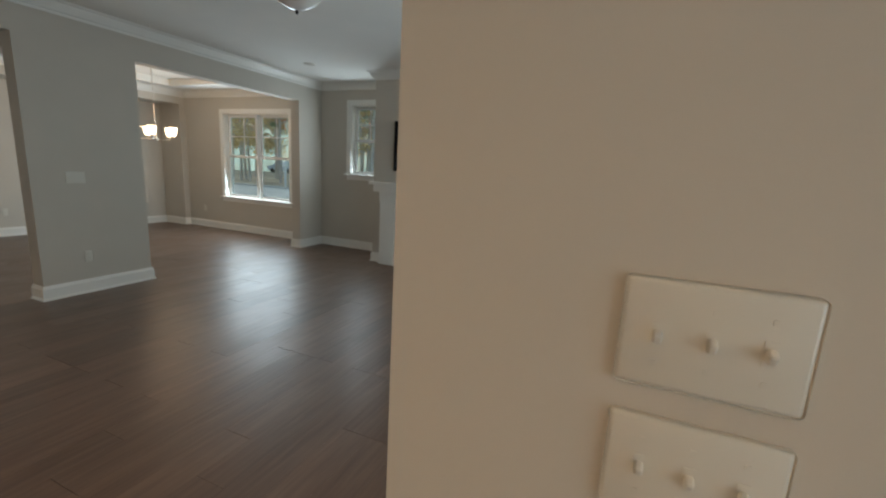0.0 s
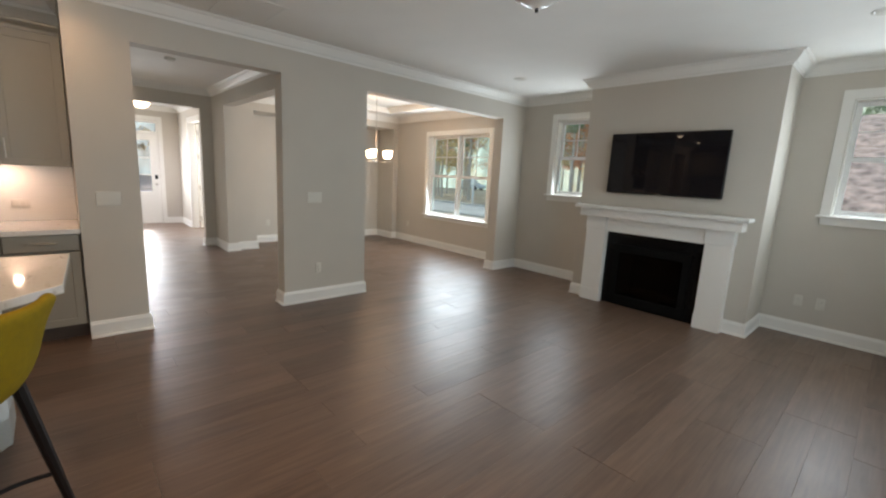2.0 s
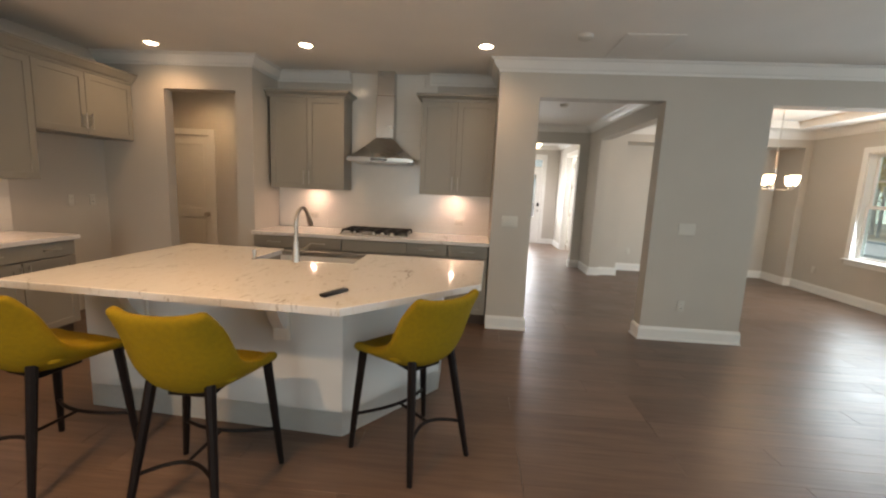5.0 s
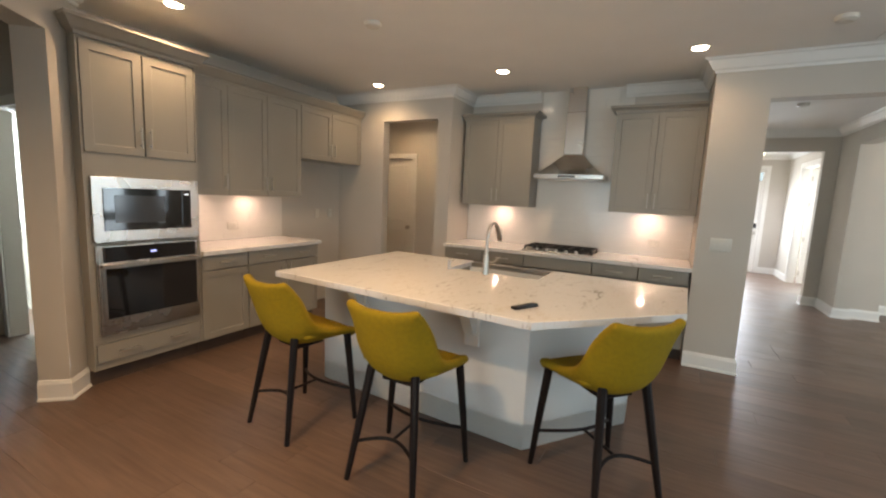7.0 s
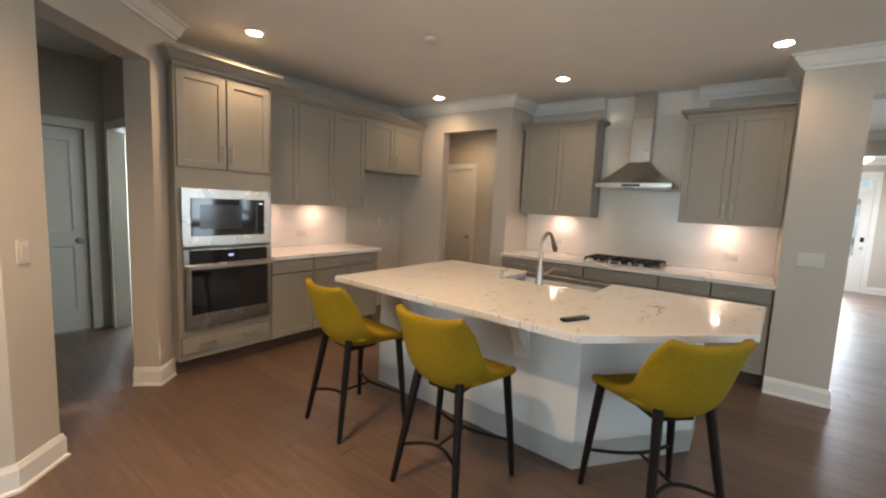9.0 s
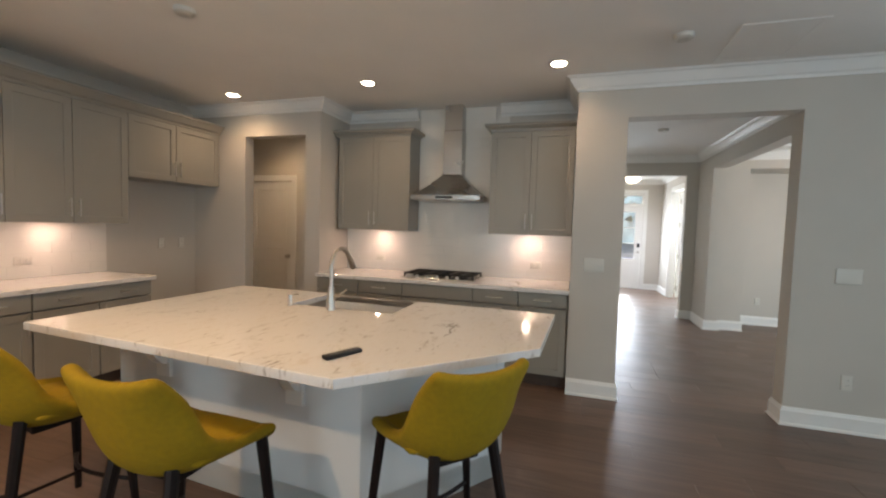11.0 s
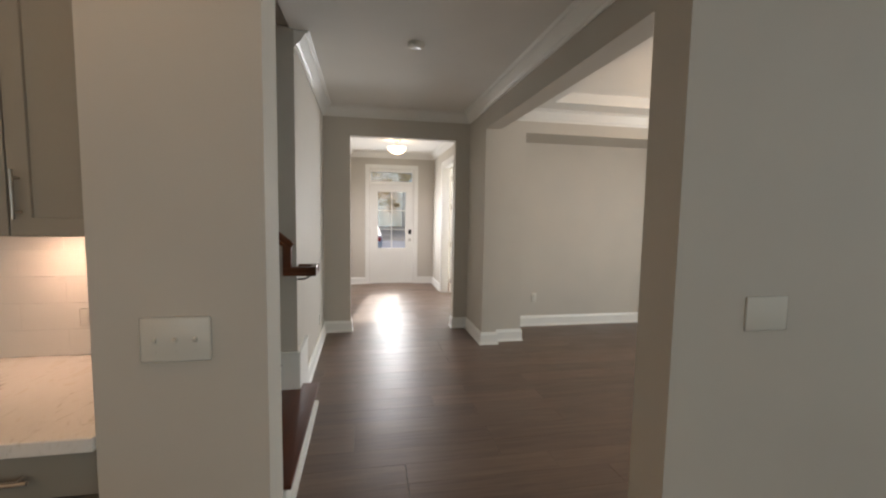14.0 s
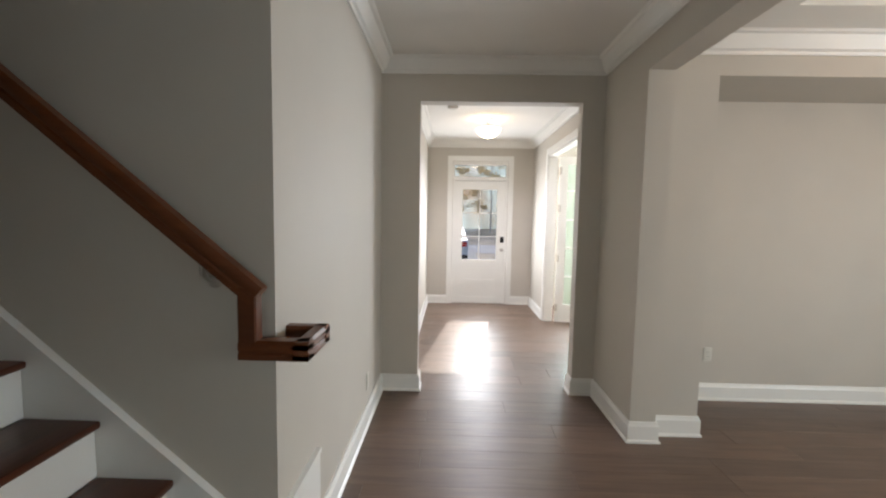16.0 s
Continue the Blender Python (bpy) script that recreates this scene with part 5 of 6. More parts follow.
# Foyer lamp.
fx, fy = -11.3, 1.66
fo = thing("semi_flush_lamp", "lit frosted glass bowl lamp on the foyer ceiling", "ceiling lamp", pose(fx, fy, H))
part("canopy", lathe(bmesh.new(), [(0.02, -0.05), (0.03, -0.03), (0.07, -0.015), (0.072, 0)]), NICKEL, fo)
part("stem", lathe(bmesh.new(), [(0.008, -0.13), (0.008, -0.05), (0.012, -0.05)]), NICKEL, fo)
part("bowl", lathe(bmesh.new(), [(0, -0.245), (0.05, -0.24), (0.11, -0.21), (0.15, -0.165), (0.16, -0.13), (0.155, -0.128), (0.14, -0.16), (0.10, -0.20), (0, -0.23)]), SHADE, fo, "glowing frosted glass bowl")
part("finial", lathe(bmesh.new(), [(0, -0.275), (0.008, -0.27), (0.012, -0.255), (0.006, -0.246), (0, -0.246)]), NICKEL, fo)
# Added blue fill spot under the bowl, stands in for daylight on the foyer walls.
lamp_light("SPOT", "foyer_daylight_fill", (fx, fy, H - 0.31), 40, 0.10, (0.68, 0.77, 1.0), spot=172)

# Living room ceiling lamp, unlit.
lv = thing("ceiling_lamp", "unlit white bowl lamp with a dark finial on the ceiling", "ceiling lamp", pose(-2.47, 2.50, H))
part("canopy", lathe(bmesh.new(), [(0.05, -0.03), (0.075, -0.02), (0.08, 0)]), NICKEL, lv)
part("bowl", lathe(bmesh.new(), [(0, -0.285), (0.06, -0.275), (0.13, -0.235), (0.18, -0.17), (0.19, -0.12), (0.185, -0.118), (0.165, -0.17), (0.12, -0.22), (0, -0.265)]), mat("white_glass", (0.72, 0.70, 0.66), 0.25, bump=0), lv, "white glass bowl")
part("stem", lathe(bmesh.new(), [(0.008, -0.28), (0.008, -0.03), (0.012, -0.03)]), IRON, lv)
part("finial", lathe(bmesh.new(), [(0, -0.315), (0.009, -0.31), (0.012, -0.295), (0.006, -0.286), (0, -0.286)]), IRON, lv, "dark finial")


# Switches, outlets, detectors.
def plate(m, gangs, kind, label, sc=1.0):
    w, h = (0.07 + 0.0465 * (gangs - 1)) * sc, 0.115 * sc
    names = {"toggle": "light_switch", "rocker": "light_switch", "outlet": "outlet", "blank": "wall_plate"}
    ob = thing(names[kind], label, "light switch" if kind in ("toggle", "rocker") else "outlet", m)
    part("cover", box(bmesh.new(), (-w / 2, -0.0065, -h / 2), (w / 2, 0.0, h / 2), 0.0058, 3), PLASTIC, ob)
    for g in range(gangs):
        x = (g - (gangs - 1) / 2) * 0.0465 * sc
        if kind == "toggle":
            part("slot", box(bmesh.new(), (x - 0.0055 * sc, -0.0074, -0.0125 * sc), (x + 0.0055 * sc, -0.0066, 0.0125 * sc)), PLASTIC, ob, smooth=False)
            part("toggle", turn(box(bmesh.new(), (-0.0042 * sc, -0.011, -0.006 * sc), (0.0042 * sc, 0.0, 0.006 * sc), 0.0018), pose(x, -0.0066, 0.002, 28)), PLASTIC, ob, "white toggle lever")
            for sz in (0.0305 * sc, -0.0305 * sc):
                part("screw", boxes(((x - 0.0025, -0.0074, sz - 0.0025), (x + 0.0025, -0.0066, sz + 0.0025))), PLASTIC, ob, smooth=False)
        elif kind == "rocker":
            part("rocker", turn(box(bmesh.new(), (x - 0.016, -0.004, -0.033), (x + 0.016, 0.0, 0.033), 0.0015), pose(0, -0.0064, 0, 3)), PLASTIC, ob)
        elif kind == "outlet":
            for z in (-0.02, 0.02):
                part("socket", box(bmesh.new(), (x - 0.0165, -0.0085, z - 0.0145), (x + 0.0165, -0.0066, z + 0.0145), 0.001), PLASTIC, ob)
                part("pin_hole", boxes(*[((x + q - 0.001, -0.0089, z - 0.004), (x + q + 0.001, -0.0086, z + 0.005)) for q in (-0.006, 0.006)]), BLACK, ob, "dark slots", smooth=False)
    return ob


plate(pose(-0.171, 0.5195, 1.3055, 0, 0, 0), 3, "toggle", "white triple toggle switch plate on the wall", 0.948)
plate(pose(-0.169, 0.5195, 1.166, 0, 0, 0), 3, "toggle", "white triple toggle switch plate below another", 0.948)
plate(pose(-5.1895, 0.65, 1.152, 0, 0, 90), 3, "toggle", "white triple toggle switch plate by the hall opening")
plate(pose(-5.1895, 2.415, 1.166, 0, 0, 90), 3, "blank", "white triple wall plate on the pier")
plate(pose(-5.1895, 2.454, 0.375, 0, 0, 90), 1, "outlet", "white wall outlet low on the pier")
for x in (-1.441, -1.264):
    plate(pose(x, 6.0295, 0.367), 1, "outlet", "white wall outlet low beside the fireplace")
plate(pose(-4.02, 6.0295, 0.37), 1, "outlet", "white wall outlet low below the window")
for y in (3.35, 5.38):
    plate(pose(-9.2495, y, 0.385, 0, 0, 90), 1, "outlet", "white wall outlet low in the dining niche")
plate(pose(-8.71, 0.6305, 0.31, 0, 0, 180), 1, "outlet", "white wall outlet low in the hall")
plate(DIAG @ pose(1.40, 0.0005, 1.15, 0, 0, 180), 1, "rocker", "white rocker switch beside the back hall opening")
for x in (-4.84, -5.08):
    plate(pose(x, -3.8495, 1.17, 0, 0, 180), 1, "outlet", "white wall outlet in the empty fridge space")
plate(pose(-8.2, 6.0295, 0.38), 1, "outlet", "white wall outlet low in the dining room")


def detector(x, y, label, r=0.062):
    ob = thing("smoke_detector", label, "smoke detector", pose(x, y, H))
    part("body", lathe(bmesh.new(), [(0, -0.034), (r * 0.7, -0.033), (r * 0.93, -0.024), (r, -0.010), (r, 0)]), PLASTIC, ob)
    part("vent_ring", lathe(bmesh.new(), [(r * 0.5, -0.036), (r * 0.56, -0.037), (r * 0.62, -0.036), (r * 0.56, -0.034)]), PLASTIC, ob)


for x, y in ((-4.51, 1.097), (-7.25, 1.495), (-3.44, -1.89), (-10.7, 1.20)):
    detector(x, y, "round white smoke detector on the ceiling")
sn = thing("motion_sensor", "small white alarm sensor high on the wall", "alarm sensor", pose(-0.56, 6.03, 2.0))
part("case", box(bmesh.new(), (-0.03, -0.045, -0.05), (0.03, -0.0005, 0.05), 0.008, 2), PLASTIC, sn)
part("lens", box(bmesh.new(), (-0.02, -0.048, -0.035), (0.02, -0.0455, 0.0), 0.001), TRIM, sn)
ht = thing("attic_hatch", "white framed square ceiling return grille", "ceiling hatch", pose(-4.74, 1.63, H))
part("frame", cells([-0.30, -0.27, 0.27, 0.30], [-0.225, -0.195, 0.195, 0.225], [-0.007, 0.0], lambda x, y, z: abs(x) > 0.27 or abs(y) > 0.195), TRIM, ht, smooth=False)
part("panel", box(bmesh.new(), (-0.269, -0.194, -0.006), (0.269, 0.194, -0.0005)), CEIL, ht, smooth=False)


# Outdoors: ground sheet, road, kerb, trees, small things by the road.
GZ = -0.40
LAWN = mat("dry_autumn_lawn", (0.44, 0.36, 0.27), 0.95, var=0.4, vscale=0.6, bump=0.5, bscale=30)
ASPHALT = mat("asphalt", (0.42, 0.41, 0.40), 0.85, var=0.15, vscale=1.5, bump=0.4, bscale=120)
CONCRETE = mat("pale_concrete", (0.42, 0.41, 0.38), 0.85, var=0.12, vscale=2.0, bump=0.3, bscale=80)
BARK = mat("grey_brown_bark", (0.50, 0.46, 0.42), 0.95, var=0.3, vscale=9, bump=0.8, bscale=30, stretch=(1, 1, 0.2))
LEAF_O = mat("orange_autumn_leaves", (0.74, 0.36, 0.22), 0.8, var=0.4, vscale=4, bump=0)
LEAF_Y = mat("yellow_autumn_leaves", (0.60, 0.46, 0.24), 0.8, var=0.35, vscale=4, bump=0)
LEAF_G = mat("green_pine_foliage", (0.24, 0.32, 0.20), 0.8, var=0.4, vscale=4, bump=0)
for leaf in (LEAF_O, LEAF_Y, LEAF_G):
    tree_nodes = leaf.node_tree
    thin, blend = tree_nodes.nodes.new("ShaderNodeBsdfTranslucent"), tree_nodes.nodes.new("ShaderNodeMixShader")
    blend.inputs[0].default_value = 0.5
    principled = tree_nodes.nodes["Principled BSDF"]
    tree_nodes.links.new(principled.inputs["Base Color"].links[0].from_socket, thin.inputs["Color"])
    tree_nodes.links.new(principled.outputs[0], blend.inputs[1])
    tree_nodes.links.new(thin.outputs[0], blend.inputs[2])
    tree_nodes.links.new(blend.outputs[0], tree_nodes.nodes["Material Output"].inputs["Surface"])
structure("ground", boxes(((-900, -900, GZ - 0.3), (900, 900, GZ))), LAWN, "dry autumn lawn around the house", "lawn")
structure("road", boxes(((-200, 15.0, GZ + 0.001), (-7, 20.5, GZ + 0.02))), ASPHALT, "grey asphalt road past the house", "road")
structure("road_front", boxes(((-33.0, -120, GZ + 0.001), (-27.0, 14.0, GZ + 0.018))), ASPHALT, "grey asphalt road before the house", "road")
structure("pavement", boxes(((-200, 14.75, GZ + 0.001), (-7, 14.99, GZ + 0.13)), ((-200, 20.51, GZ + 0.001), (-7, 20.75, GZ + 0.13)), bev=0.02), CONCRETE, "pale concrete kerbs along the road", "kerb")
structure("porch", boxes(((-15.2, 0.2, GZ), (-13.01, 3.2, -0.03)), bev=0.01), CONCRETE, "pale concrete porch slab at the front door", "porch")
structure("porch_roof", boxes(((-13.9, 0.1, 2.75), (-13.01, 3.3, 2.95)), ((-13.95, 0.0, 2.62), (-13.8, 3.4, 2.749)), ((-13.94, 0.05, -0.03), (-13.79, 0.2, 2.619)), ((-13.94, 3.2, -0.03), (-13.79, 3.35, 2.619))), TRIM, "white porch roof on square posts", "porch roof")
structure("front_path", boxes(((-27.0, 1.0, GZ + 0.001), (-15.21, 2.4, GZ + 0.03))), CONCRETE, "pale concrete path to the front door", "path")


def leaf_cloud(rng, blobs, per, size):
    """Small leaf faces scattered in uneven clumps."""
    bm = bmesh.new()
    for c, r in blobs:
        for _ in range(per):
            d = Vector((rng.gauss(0, 1), rng.gauss(0, 1), rng.gauss(0, 1))).normalized() * r * rng.random() ** 0.45
            d.z *= 0.75
            p = Vector(c) + d
            u = Vector((rng.gauss(0, 1), rng.gauss(0, 1), rng.gauss(0, 1))).normalized()
            v = u.orthogonal().normalized()
            s = size * rng.uniform(0.6, 1.5)
            bm.faces.new([bm.verts.new(p + u * s), bm.verts.new(p + v * s * 0.55), bm.verts.new(p - u * s), bm.verts.new(p - v * s * 0.55)])
    return bm


def tree(seed, h, leaves, label, spread, first, bare=0.0):
    rng = random.Random(seed)
    ob = thing("tree", label, "tree", pose(0, 0, 0), "trees around the house")
    bm = bmesh.new()
    pts, x, y = [], 0.0, 0.0
    for k in range(7):
        pts.append((x, y, h * k / 6))
        x += rng.uniform(-0.1, 0.1)
        y += rng.uniform(-0.1, 0.1)
    r0 = h * 0.009
    tube(bm, pts, [r0 * (1 - 0.13 * k) for k in range(7)], 9)
    blobs = []
    for k in range(16):
        f = first + (1 - first) * k / 15
        i = min(5, int(f * 6))
        base = Vector(pts[i]).lerp(Vector(pts[i + 1]), f * 6 - i)
        a = rng.uniform(0, 2 * math.pi)
        ln = spread * (1.15 - f) * rng.uniform(0.7, 1.2)
        tip = base + Vector((math.cos(a) * ln, math.sin(a) * ln, ln * rng.uniform(0.15, 0.6)))
        mid = base.lerp(tip, 0.5) + Vector((0, 0, 0.08 * ln))
        tube(bm, [base, mid, tip], [r0 * 0.32, r0 * 0.2, r0 * 0.06], 5)
        for q in (0.55, 0.8, 1.0):
            if rng.random() > bare:
                blobs.append((base.lerp(tip, q) + Vector((rng.uniform(-0.3, 0.3), rng.uniform(-0.3, 0.3), rng.uniform(-0.2, 0.3))), rng.uniform(0.35, 0.8) * spread * 0.32))
    part("trunk", bm, BARK, ob)
    part("crown", leaf_cloud(rng, blobs, 75, 0.085), leaves, ob, smooth=False)
    return ob


rng = random.Random(5)
kinds = [
    tree(1, 11.0, LEAF_O, "slender tree with thin orange autumn leaves", 3.0, 0.22, 0.25),
    tree(2, 12.5, LEAF_G, "tall pine with green foliage", 2.6, 0.30),
    tree(3, 9.0, LEAF_Y, "young tree with yellow autumn leaves", 2.6, 0.18, 0.2),
    tree(4, 12.0, LEAF_O, "bare-limbed tree with a few orange leaves", 3.2, 0.25, 0.6),
    tree(6, 13.0, LEAF_G, "tall pine with a high green crown", 2.4, 0.42, 0.1),
]
spots = []
for k in range(20):
    spots.append((-26 + k * 1.9 + rng.uniform(-0.5, 0.5), rng.uniform(24, 40)))
for k in range(16):
    spots.append((rng.uniform(-60, -15), rng.uniform(24, 44)))
for k in range(5):
    spots.append((-5.2 + k * 1.9 + rng.uniform(-0.4, 0.4), rng.uniform(25, 34)))
for k in range(9):
    spots.append((rng.uniform(-58, -44), -16 + k * 4.4 + rng.uniform(-0.6, 0.6)))
for k in range(12):
    spots.append((rng.uniform(9, 20), -8 + k * 1.6))
for k in range(6):
    spots.append((-8 + k * 1.9, rng.uniform(-18, -11)))
for k in range(24):
    spots.append((-35 + k * 0.95 + rng.uniform(-0.4, 0.4), rng.uniform(22, 33)))
for n, (x, y) in enumerate(spots):
    src = kinds[(n * 3 + int(abs(x * 7))) % 5]
    m = Matrix.Translation((x, y, GZ - 0.02)) @ Matrix.Rotation(rng.uniform(0, 6.28), 4, "Z") @ Matrix.Scale(rng.uniform(0.8, 1.2), 4)
    if n < 5:
        kinds[n].matrix_basis = m
    else:
        copy_thing(src, m)

# Far woods all round; their daylight and distant haze are put in as emission.
WOODS_GLOW = bpy.data.materials.new("glowing_far_woods")
WOODS_GLOW.use_nodes = True
nt = WOODS_GLOW.node_tree
tc, mp, n1, n2 = (nt.nodes.new(k) for k in ("ShaderNodeTexCoord", "ShaderNodeMapping", "ShaderNodeTexNoise", "ShaderNodeTexNoise"))
mp.inputs["Scale"].default_value = (1.0, 1.0, 0.25)
nt.links.new(tc.outputs["Object"], mp.inputs[0])
nt.links.new(mp.outputs[0], n1.inputs[0])
nt.links.new(tc.outputs["Object"], n2.inputs[0])
n1.inputs["Scale"].default_value, n1.inputs["Detail"].default_value = 0.9, 8.0
n2.inputs["Scale"].default_value, n2.inputs["Detail"].default_value = 0.16, 6.0
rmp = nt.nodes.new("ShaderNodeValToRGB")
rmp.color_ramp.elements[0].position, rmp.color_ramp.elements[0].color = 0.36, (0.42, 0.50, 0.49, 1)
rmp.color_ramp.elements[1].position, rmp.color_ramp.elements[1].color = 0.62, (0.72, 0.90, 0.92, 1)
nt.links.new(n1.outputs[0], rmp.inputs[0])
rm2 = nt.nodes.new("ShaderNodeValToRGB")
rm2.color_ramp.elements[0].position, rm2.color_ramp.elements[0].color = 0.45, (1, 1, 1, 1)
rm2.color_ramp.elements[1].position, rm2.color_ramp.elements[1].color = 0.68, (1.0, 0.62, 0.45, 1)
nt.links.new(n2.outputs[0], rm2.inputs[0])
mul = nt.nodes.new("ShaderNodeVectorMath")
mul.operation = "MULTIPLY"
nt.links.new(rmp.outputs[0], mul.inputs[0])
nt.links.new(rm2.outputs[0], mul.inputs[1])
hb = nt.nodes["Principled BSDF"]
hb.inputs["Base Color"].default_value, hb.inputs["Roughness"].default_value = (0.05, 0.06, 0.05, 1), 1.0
# The woods glow by themselves in place of outdoor light.
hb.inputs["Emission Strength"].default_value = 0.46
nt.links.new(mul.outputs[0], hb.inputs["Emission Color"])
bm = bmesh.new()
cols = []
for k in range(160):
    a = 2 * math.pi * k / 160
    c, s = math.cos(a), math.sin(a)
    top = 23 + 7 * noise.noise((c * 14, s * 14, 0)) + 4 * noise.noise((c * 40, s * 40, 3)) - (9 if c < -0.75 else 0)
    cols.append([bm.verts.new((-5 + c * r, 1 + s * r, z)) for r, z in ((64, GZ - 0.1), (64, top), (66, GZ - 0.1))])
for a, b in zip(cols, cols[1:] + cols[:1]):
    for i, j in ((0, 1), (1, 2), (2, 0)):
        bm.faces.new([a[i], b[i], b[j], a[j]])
structure("backdrop", bm, WOODS_GLOW, "distant belt of mixed autumn woods, daylight haze painted as glow", "woods")

sg = thing("utility_post", "white plastic utility post by the road", "post", pose(-21.5, 22.0, GZ))
part("post", boxes(((-0.06, -0.06, 0), (0.06, 0.06, 1.35)), bev=0.02), VINYL, sg)
part("cap", boxes(((-0.2, -0.1, 1.36), (0.2, 0.1, 1.75)), bev=0.03), VINYL, sg, "white box on the post")
pile = thing("brick_pile", "low pile of red bricks on the lawn", "brick pile", pose(-8.0, 12.6, GZ))
RED = mat("red_brick", (0.33, 0.10, 0.06), 0.9, var=0.25, vscale=8, bump=0.3)
for i in range(5):
    for j in range(3 - i // 2):
        part("brick", boxes(((-0.7 + 0.25 * i + 0.05 * j, -0.1, 0.12 * j), (-0.48 + 0.25 * i + 0.05 * j, 0.1, 0.12 * j + 0.11))), RED, pile, smooth=False)

# A bank of fallen leaves behind the living room.
bm = bmesh.new()
grid = []
for i in range(37):
    row = []
    for j in range(29):
        x, y = -6.5 + i * 0.6, 8.5 + j * 0.6
        f = min(1, max(0, (y - 8.8) / 8)) * min(1, (x + 6.5) / 3.0)
        row.append(bm.verts.new((x, y, GZ - 0.15 + f * 4.2 + noise.noise((x * 0.9, y * 0.9, 0)) * 0.22)))
    grid.append(row)
for a, b in zip(grid, grid[1:]):
    for j in range(28):
        bm.faces.new([a[j], b[j], b[j + 1], a[j + 1]])
structure("ground_bank", bm, mat("fallen_leaves", (0.52, 0.35, 0.30), 0.95, var=0.55, vscale=5, bump=1.0, bscale=18), "bank covered in fallen red-brown leaves", "ground", smooth=True)


def car(m, paint):
    ob = thing("car", "parked pale blue car beside the road", "car", m, "parked cars")
    side = [(-2.1, 0.35), (-2.15, 0.72), (-2.0, 0.92), (-1.45, 0.98), (-0.85, 1.40), (0.55, 1.43), (1.15, 1.0), (1.95, 0.86), (2.15, 0.62), (2.12, 0.35)]
    bm = bmesh.new()
    rings = []
    for y, k in ((-0.86, 0.94), (-0.80, 1.0), (0.80, 1.0), (0.86, 0.94)):
        rings.append([bm.verts.new((x * (0.985 if k < 1 else 1), y * (0.86 if z > 1.1 else 1), 0.35 + (z - 0.35) * k)) for x, z in side])
    for r, s in zip(rings, rings[1:]):
        for q in range(len(side)):
            bm.faces.new([r[q], r[(q + 1) % len(side)], s[(q + 1) % len(side)], s[q]])
    bm.faces.new(rings[0])
    bm.faces.new(rings[-1][::-1])
    part("body", bm, paint, ob)
    for y in (-0.745, 0.745):
        part("side_window", box(bmesh.new(), (-0.8, y - 0.02, 1.0), (0.6, y + 0.02, 1.32), 0.02), BLACKGLASS, ob, "dark glass")
    part("rear_window", turn(box(bmesh.new(), (-0.32, -0.6, -0.01), (0.32, 0.6, 0.01), 0.01), pose(-1.17, 0, 1.2, 0, -35)), BLACKGLASS, ob, "dark glass")
    for y in (-0.68, 0.68):
        part("tail_light", box(bmesh.new(), (-2.17, y - 0.14, 0.68), (-2.05, y + 0.14, 0.86), 0.02), mat("red_lens", (0.5, 0.02, 0.02), 0.2, bump=0), ob, "red tail light")
        for x in (-1.3, 1.35):
            wh = part("wheel", turn(lathe(bmesh.new(), [(0.19, -0.11), (0.30, -0.11), (0.33, -0.06), (0.33, 0.06), (0.30, 0.11), (0.19, 0.11)]), pose(x, y * 1.12, 0.33, 90)), BLACK, ob, "black tyre")
            part("rim", turn(lathe(bmesh.new(), [(0, -0.09), (0.188, -0.1), (0.188, 0.1), (0, 0.09)]), pose(x, y * 1.12, 0.33, 90)), NICKEL, wh)
    return ob


CARP = mat("pale_blue_car_paint", (0.50, 0.57, 0.64), 0.25, var=0.02, bump=0, coat=0.6)
parked = car(pose(-44.0, 45.0, GZ, 0, 0, 8), CARP)
copy_thing(parked, pose(-24.2, 1.0, GZ + 0.02, 0, 0, 180))

# Tiles of the backsplash, hung on the wall behind.
TILE = mat("white_glazed_tile", (0.72, 0.69, 0.63), 0.16, var=0.03, vscale=3, bump=0.06, bscale=14)
GROUT = mat("pale_grout", (0.70, 0.67, 0.61), 0.9, var=0.05, bump=0.2)
tile_meshes = {}


def tile_mesh(w, h):
    key = (round(w, 3), round(h, 3))
    if key not in tile_meshes:
        bm = bmesh.new()
        c = 0.0006
        lo = [bm.verts.new(p) for p in ((0, 0, 0), (w, 0, 0), (w, 0, h), (0, 0, h))]
        mid = [bm.verts.new(p) for p in ((0, -0.0067, 0), (w, -0.0067, 0), (w, -0.0067, h), (0, -0.0067, h))]
        hi = [bm.verts.new(p) for p in ((c, -0.007, c), (w - c, -0.007, c), (w - c, -0.007, h - c), (c, -0.007, h - c))]
        for a, b in ((lo, mid), (mid, hi)):
            for k in range(4):
                bm.faces.new([a[k], a[(k + 1) % 4], b[(k + 1) % 4], b[k]])
        bm.faces.new(hi)
        bmesh.ops.recalc_face_normals(bm, faces=bm.faces)
        me = bpy.data.meshes.new("tile")
        bm.to_mesh(me)
        bm.free()
        me.materials.append(TILE)
        tile_meshes[key] = me
    return tile_meshes[key]


def tiled(parent, m, width, z0, z1, start=0.0):
    th, tw, g = 0.1016, 0.3048, 0.0006
    row = 0
    z = z0
    while z < z1 - 0.01:
        h = min(th, z1 - z) - g
        x = -(tw / 2 if row % 2 else 0.0) + start
        while x < width - 0.01:
            a, b = max(x, 0.0), min(x + tw - g, width)
            if b - a > 0.012:
                ob = new("tile", tile_mesh(b - a, h))
                ob.parent = parent
                ob.matrix_basis = m @ pose(a, 0, z)
            x += tw
        z += th
        row += 1


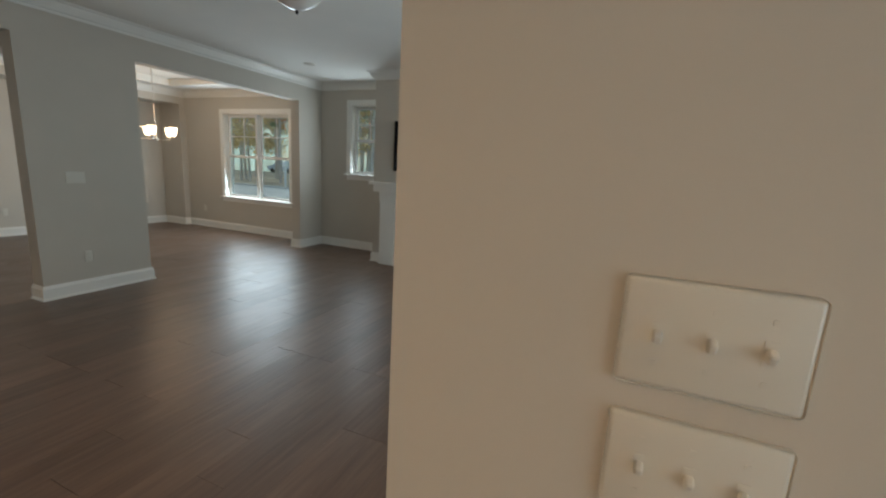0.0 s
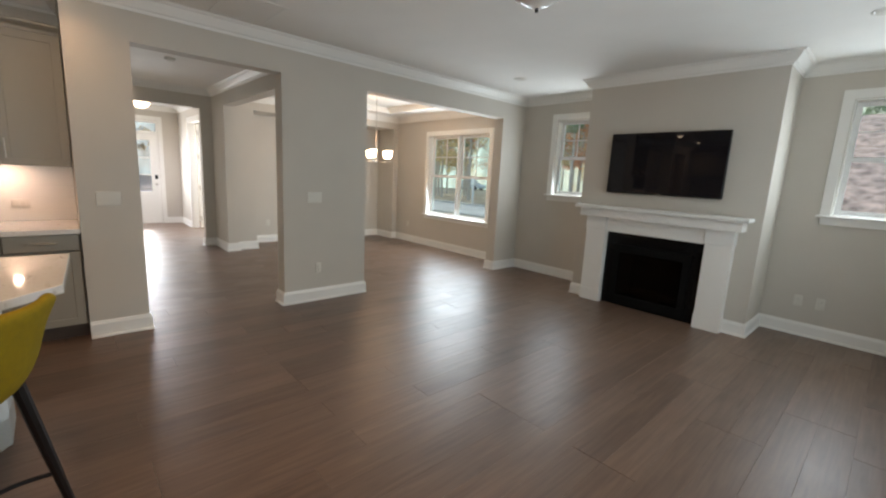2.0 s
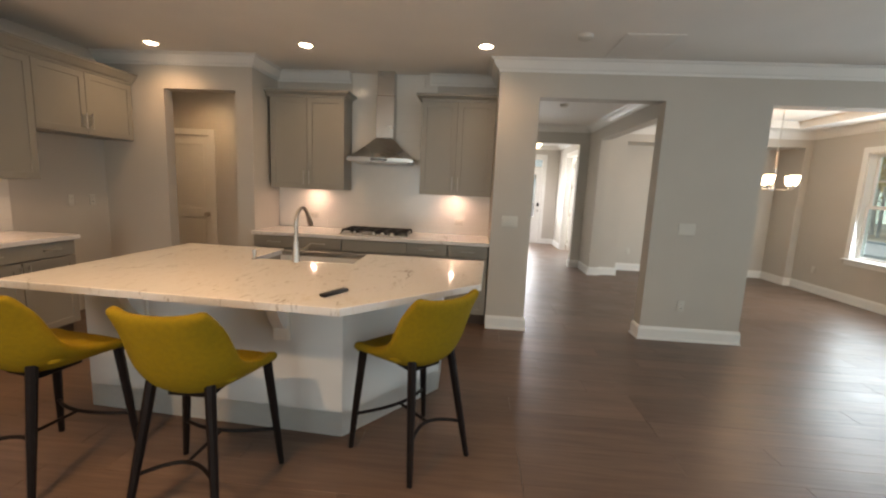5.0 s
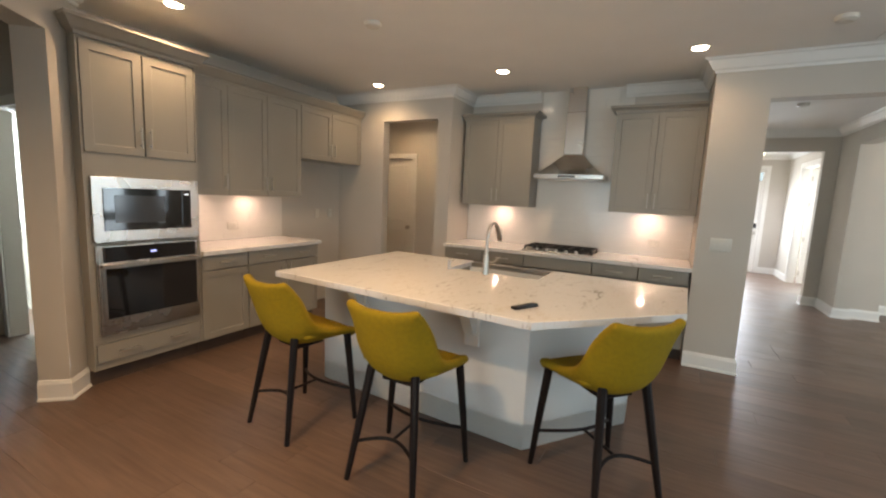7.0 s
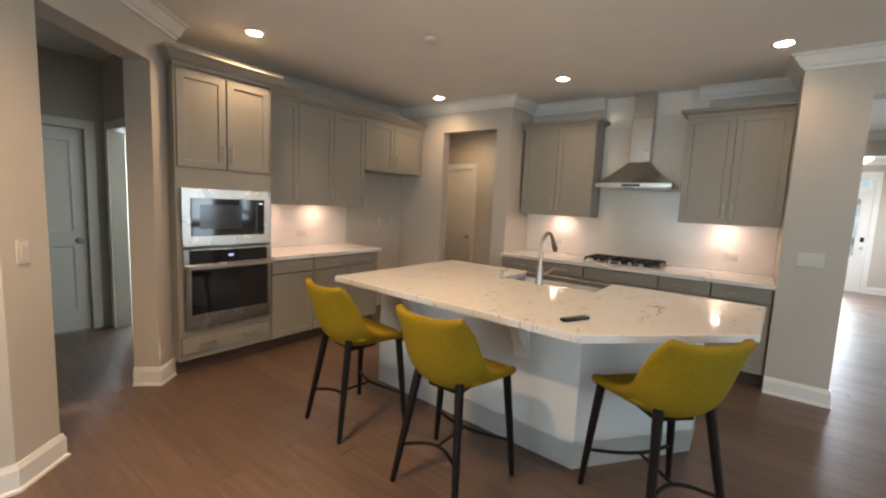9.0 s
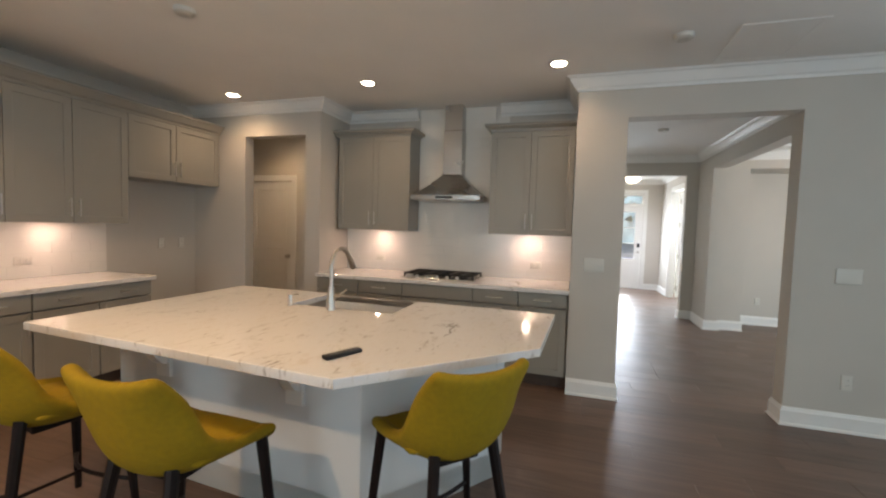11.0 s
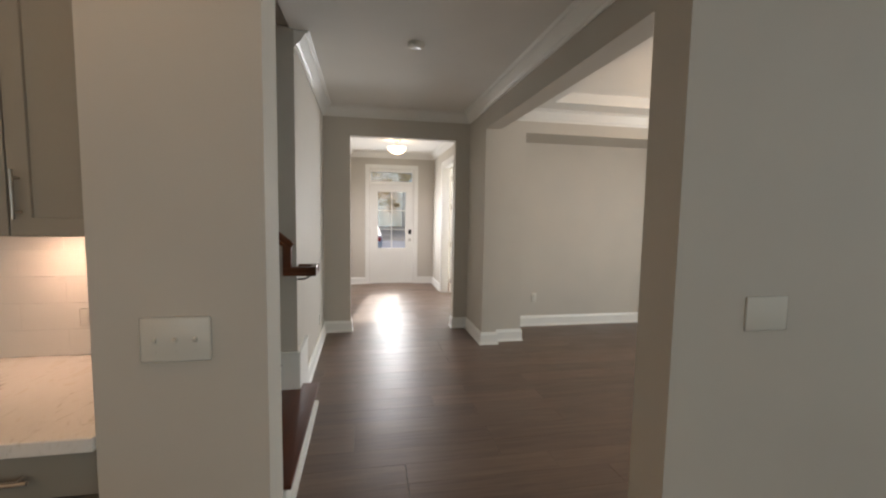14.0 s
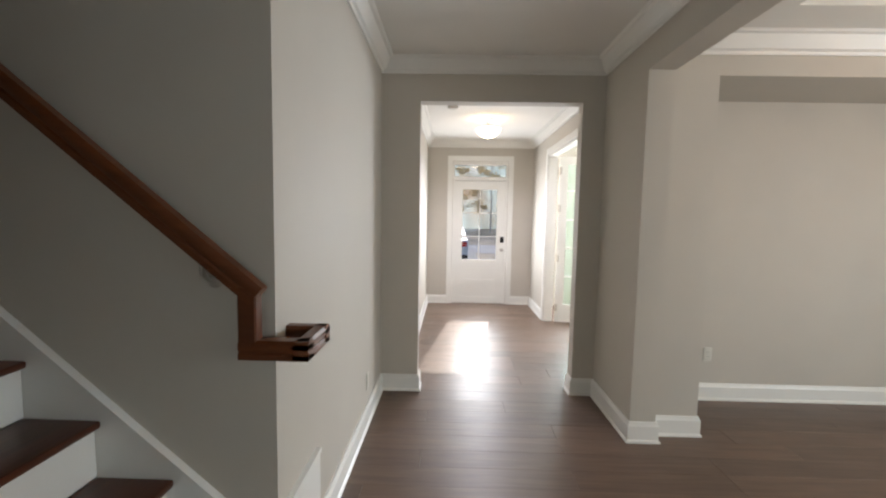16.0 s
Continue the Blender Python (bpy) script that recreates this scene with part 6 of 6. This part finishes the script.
bs = structure("backsplash", boxes(((-5.8598, -2.128, 0.9145), (-5.857, 0.458, 1.3835)), ((-5.8598, -1.22, 1.384), (-5.857, -0.36, 2.738)), ((-5.8598, -1.10, 2.47), (-5.857, -0.22, 2.738))), GROUT, "white glazed subway tile backsplash behind the range", "backsplash")
tiled(bs, pose(-5.857, -2.126, 0, 0, 0, 90), 2.582, 0.9155, 1.383)
tiled(bs, pose(-5.857, -1.22, 0, 0, 0, 90), 0.86, 1.385, 2.737, -0.06)
bs2 = structure("backsplash_side", boxes(((-4.27, -3.8498, 0.9145), (-2.909, -3.847, 1.3835))), GROUT, "white glazed subway tile backsplash beside the ovens", "backsplash")
tiled(bs2, pose(-2.910, -3.847, 0, 0, 0, 180), 1.359, 0.9155, 1.383)
plate(pose(-5.8495, -1.68, 1.062, 0, 90, 90), 1, "outlet", "white outlet set sideways in the backsplash")
plate(pose(-5.8495, 0.107, 1.062, 0, 90, 90), 1, "outlet", "white outlet set sideways in the backsplash")
plate(pose(-3.62, -3.8395, 1.062, 0, 90, 180), 1, "outlet", "white outlet set sideways in the backsplash")

# Floor planks, laid across the hall's length.
floor_ob = bpy.data.objects["floor"]
PW = 0.18
rng = random.Random(11)
plank_meshes = {}


def plank_box(bm, x, y0, y1):
    c, g = 0.0006, 0.0003
    xa, xb, ya, yb = x + g, x + PW - g, y0 + 0.0009, y1 - 0.0009
    lo = [bm.verts.new(p) for p in ((xa, ya, -0.0155), (xb, ya, -0.0155), (xb, yb, -0.0155), (xa, yb, -0.0155))]
    mid = [bm.verts.new(p) for p in ((xa, ya, -c), (xb, ya, -c), (xb, yb, -c), (xa, yb, -c))]
    hi = [bm.verts.new(p) for p in ((xa + c, ya + c, 0), (xb - c, ya + c, 0), (xb - c, yb - c, 0), (xa + c, yb - c, 0))]
    for a, b in ((lo, mid), (mid, hi)):
        for k in range(4):
            bm.faces.new([a[k], a[(k + 1) % 4], b[(k + 1) % 4], b[k]])
    bm.faces.new(hi)


def plank_mesh(length):
    key = round(length, 2)
    if key not in plank_meshes:
        bm = bmesh.new()
        plank_box(bm, 0, 0, length)
        bmesh.ops.recalc_face_normals(bm, faces=bm.faces)
        me = bpy.data.meshes.new("plank")
        bm.to_mesh(me)
        bm.free()
        me.materials.append(FLOORW)
        plank_meshes[key] = me
    return plank_meshes[key]


rest = bmesh.new()
count = 0
for i in range(87):
    x = -12.88 + i * PW
    mid = x + PW / 2
    if mid > 2.8:
        break
    spans = [(0.66, 5.95)] if mid < -9.4 else [(0.45, 6.03), (-4.6, -2.2)] if mid < -5.4 else [(-6.0, 6.03)] if mid < -0.4 else [(-2.5, 0.55)]
    for y0, y1 in spans:
        y = y0
        first = True
        while y < y1 - 0.001:
            ln = rng.choice((0.9, 1.2, 1.5, 1.5, 1.8, 2.1)) if not first else rng.choice((0.3, 0.6, 0.9, 1.2, 1.5))
            first = False
            ln = min(ln, y1 - y)
            if y1 - y - ln < 0.25:
                ln = y1 - y
            near = -8.9 < mid < -0.6 and -2.6 < y + ln / 2 < 4.9
            if near and count < 300:
                ob = new("plank", plank_mesh(ln))
                ob.parent = floor_ob
                ob.location = (x, y, rng.uniform(-0.0003, 0.0003))
                ob.rotation_euler = (0, radians(rng.uniform(-0.06, 0.06)), 0)
                count += 1
            else:
                plank_box(rest, x, y, y + ln)
            y += ln
more = obj("planks_beyond", rest, FLOORW)
more.parent = floor_ob
tagged(more, "dark stained floor planks farther off", kind="stuff")
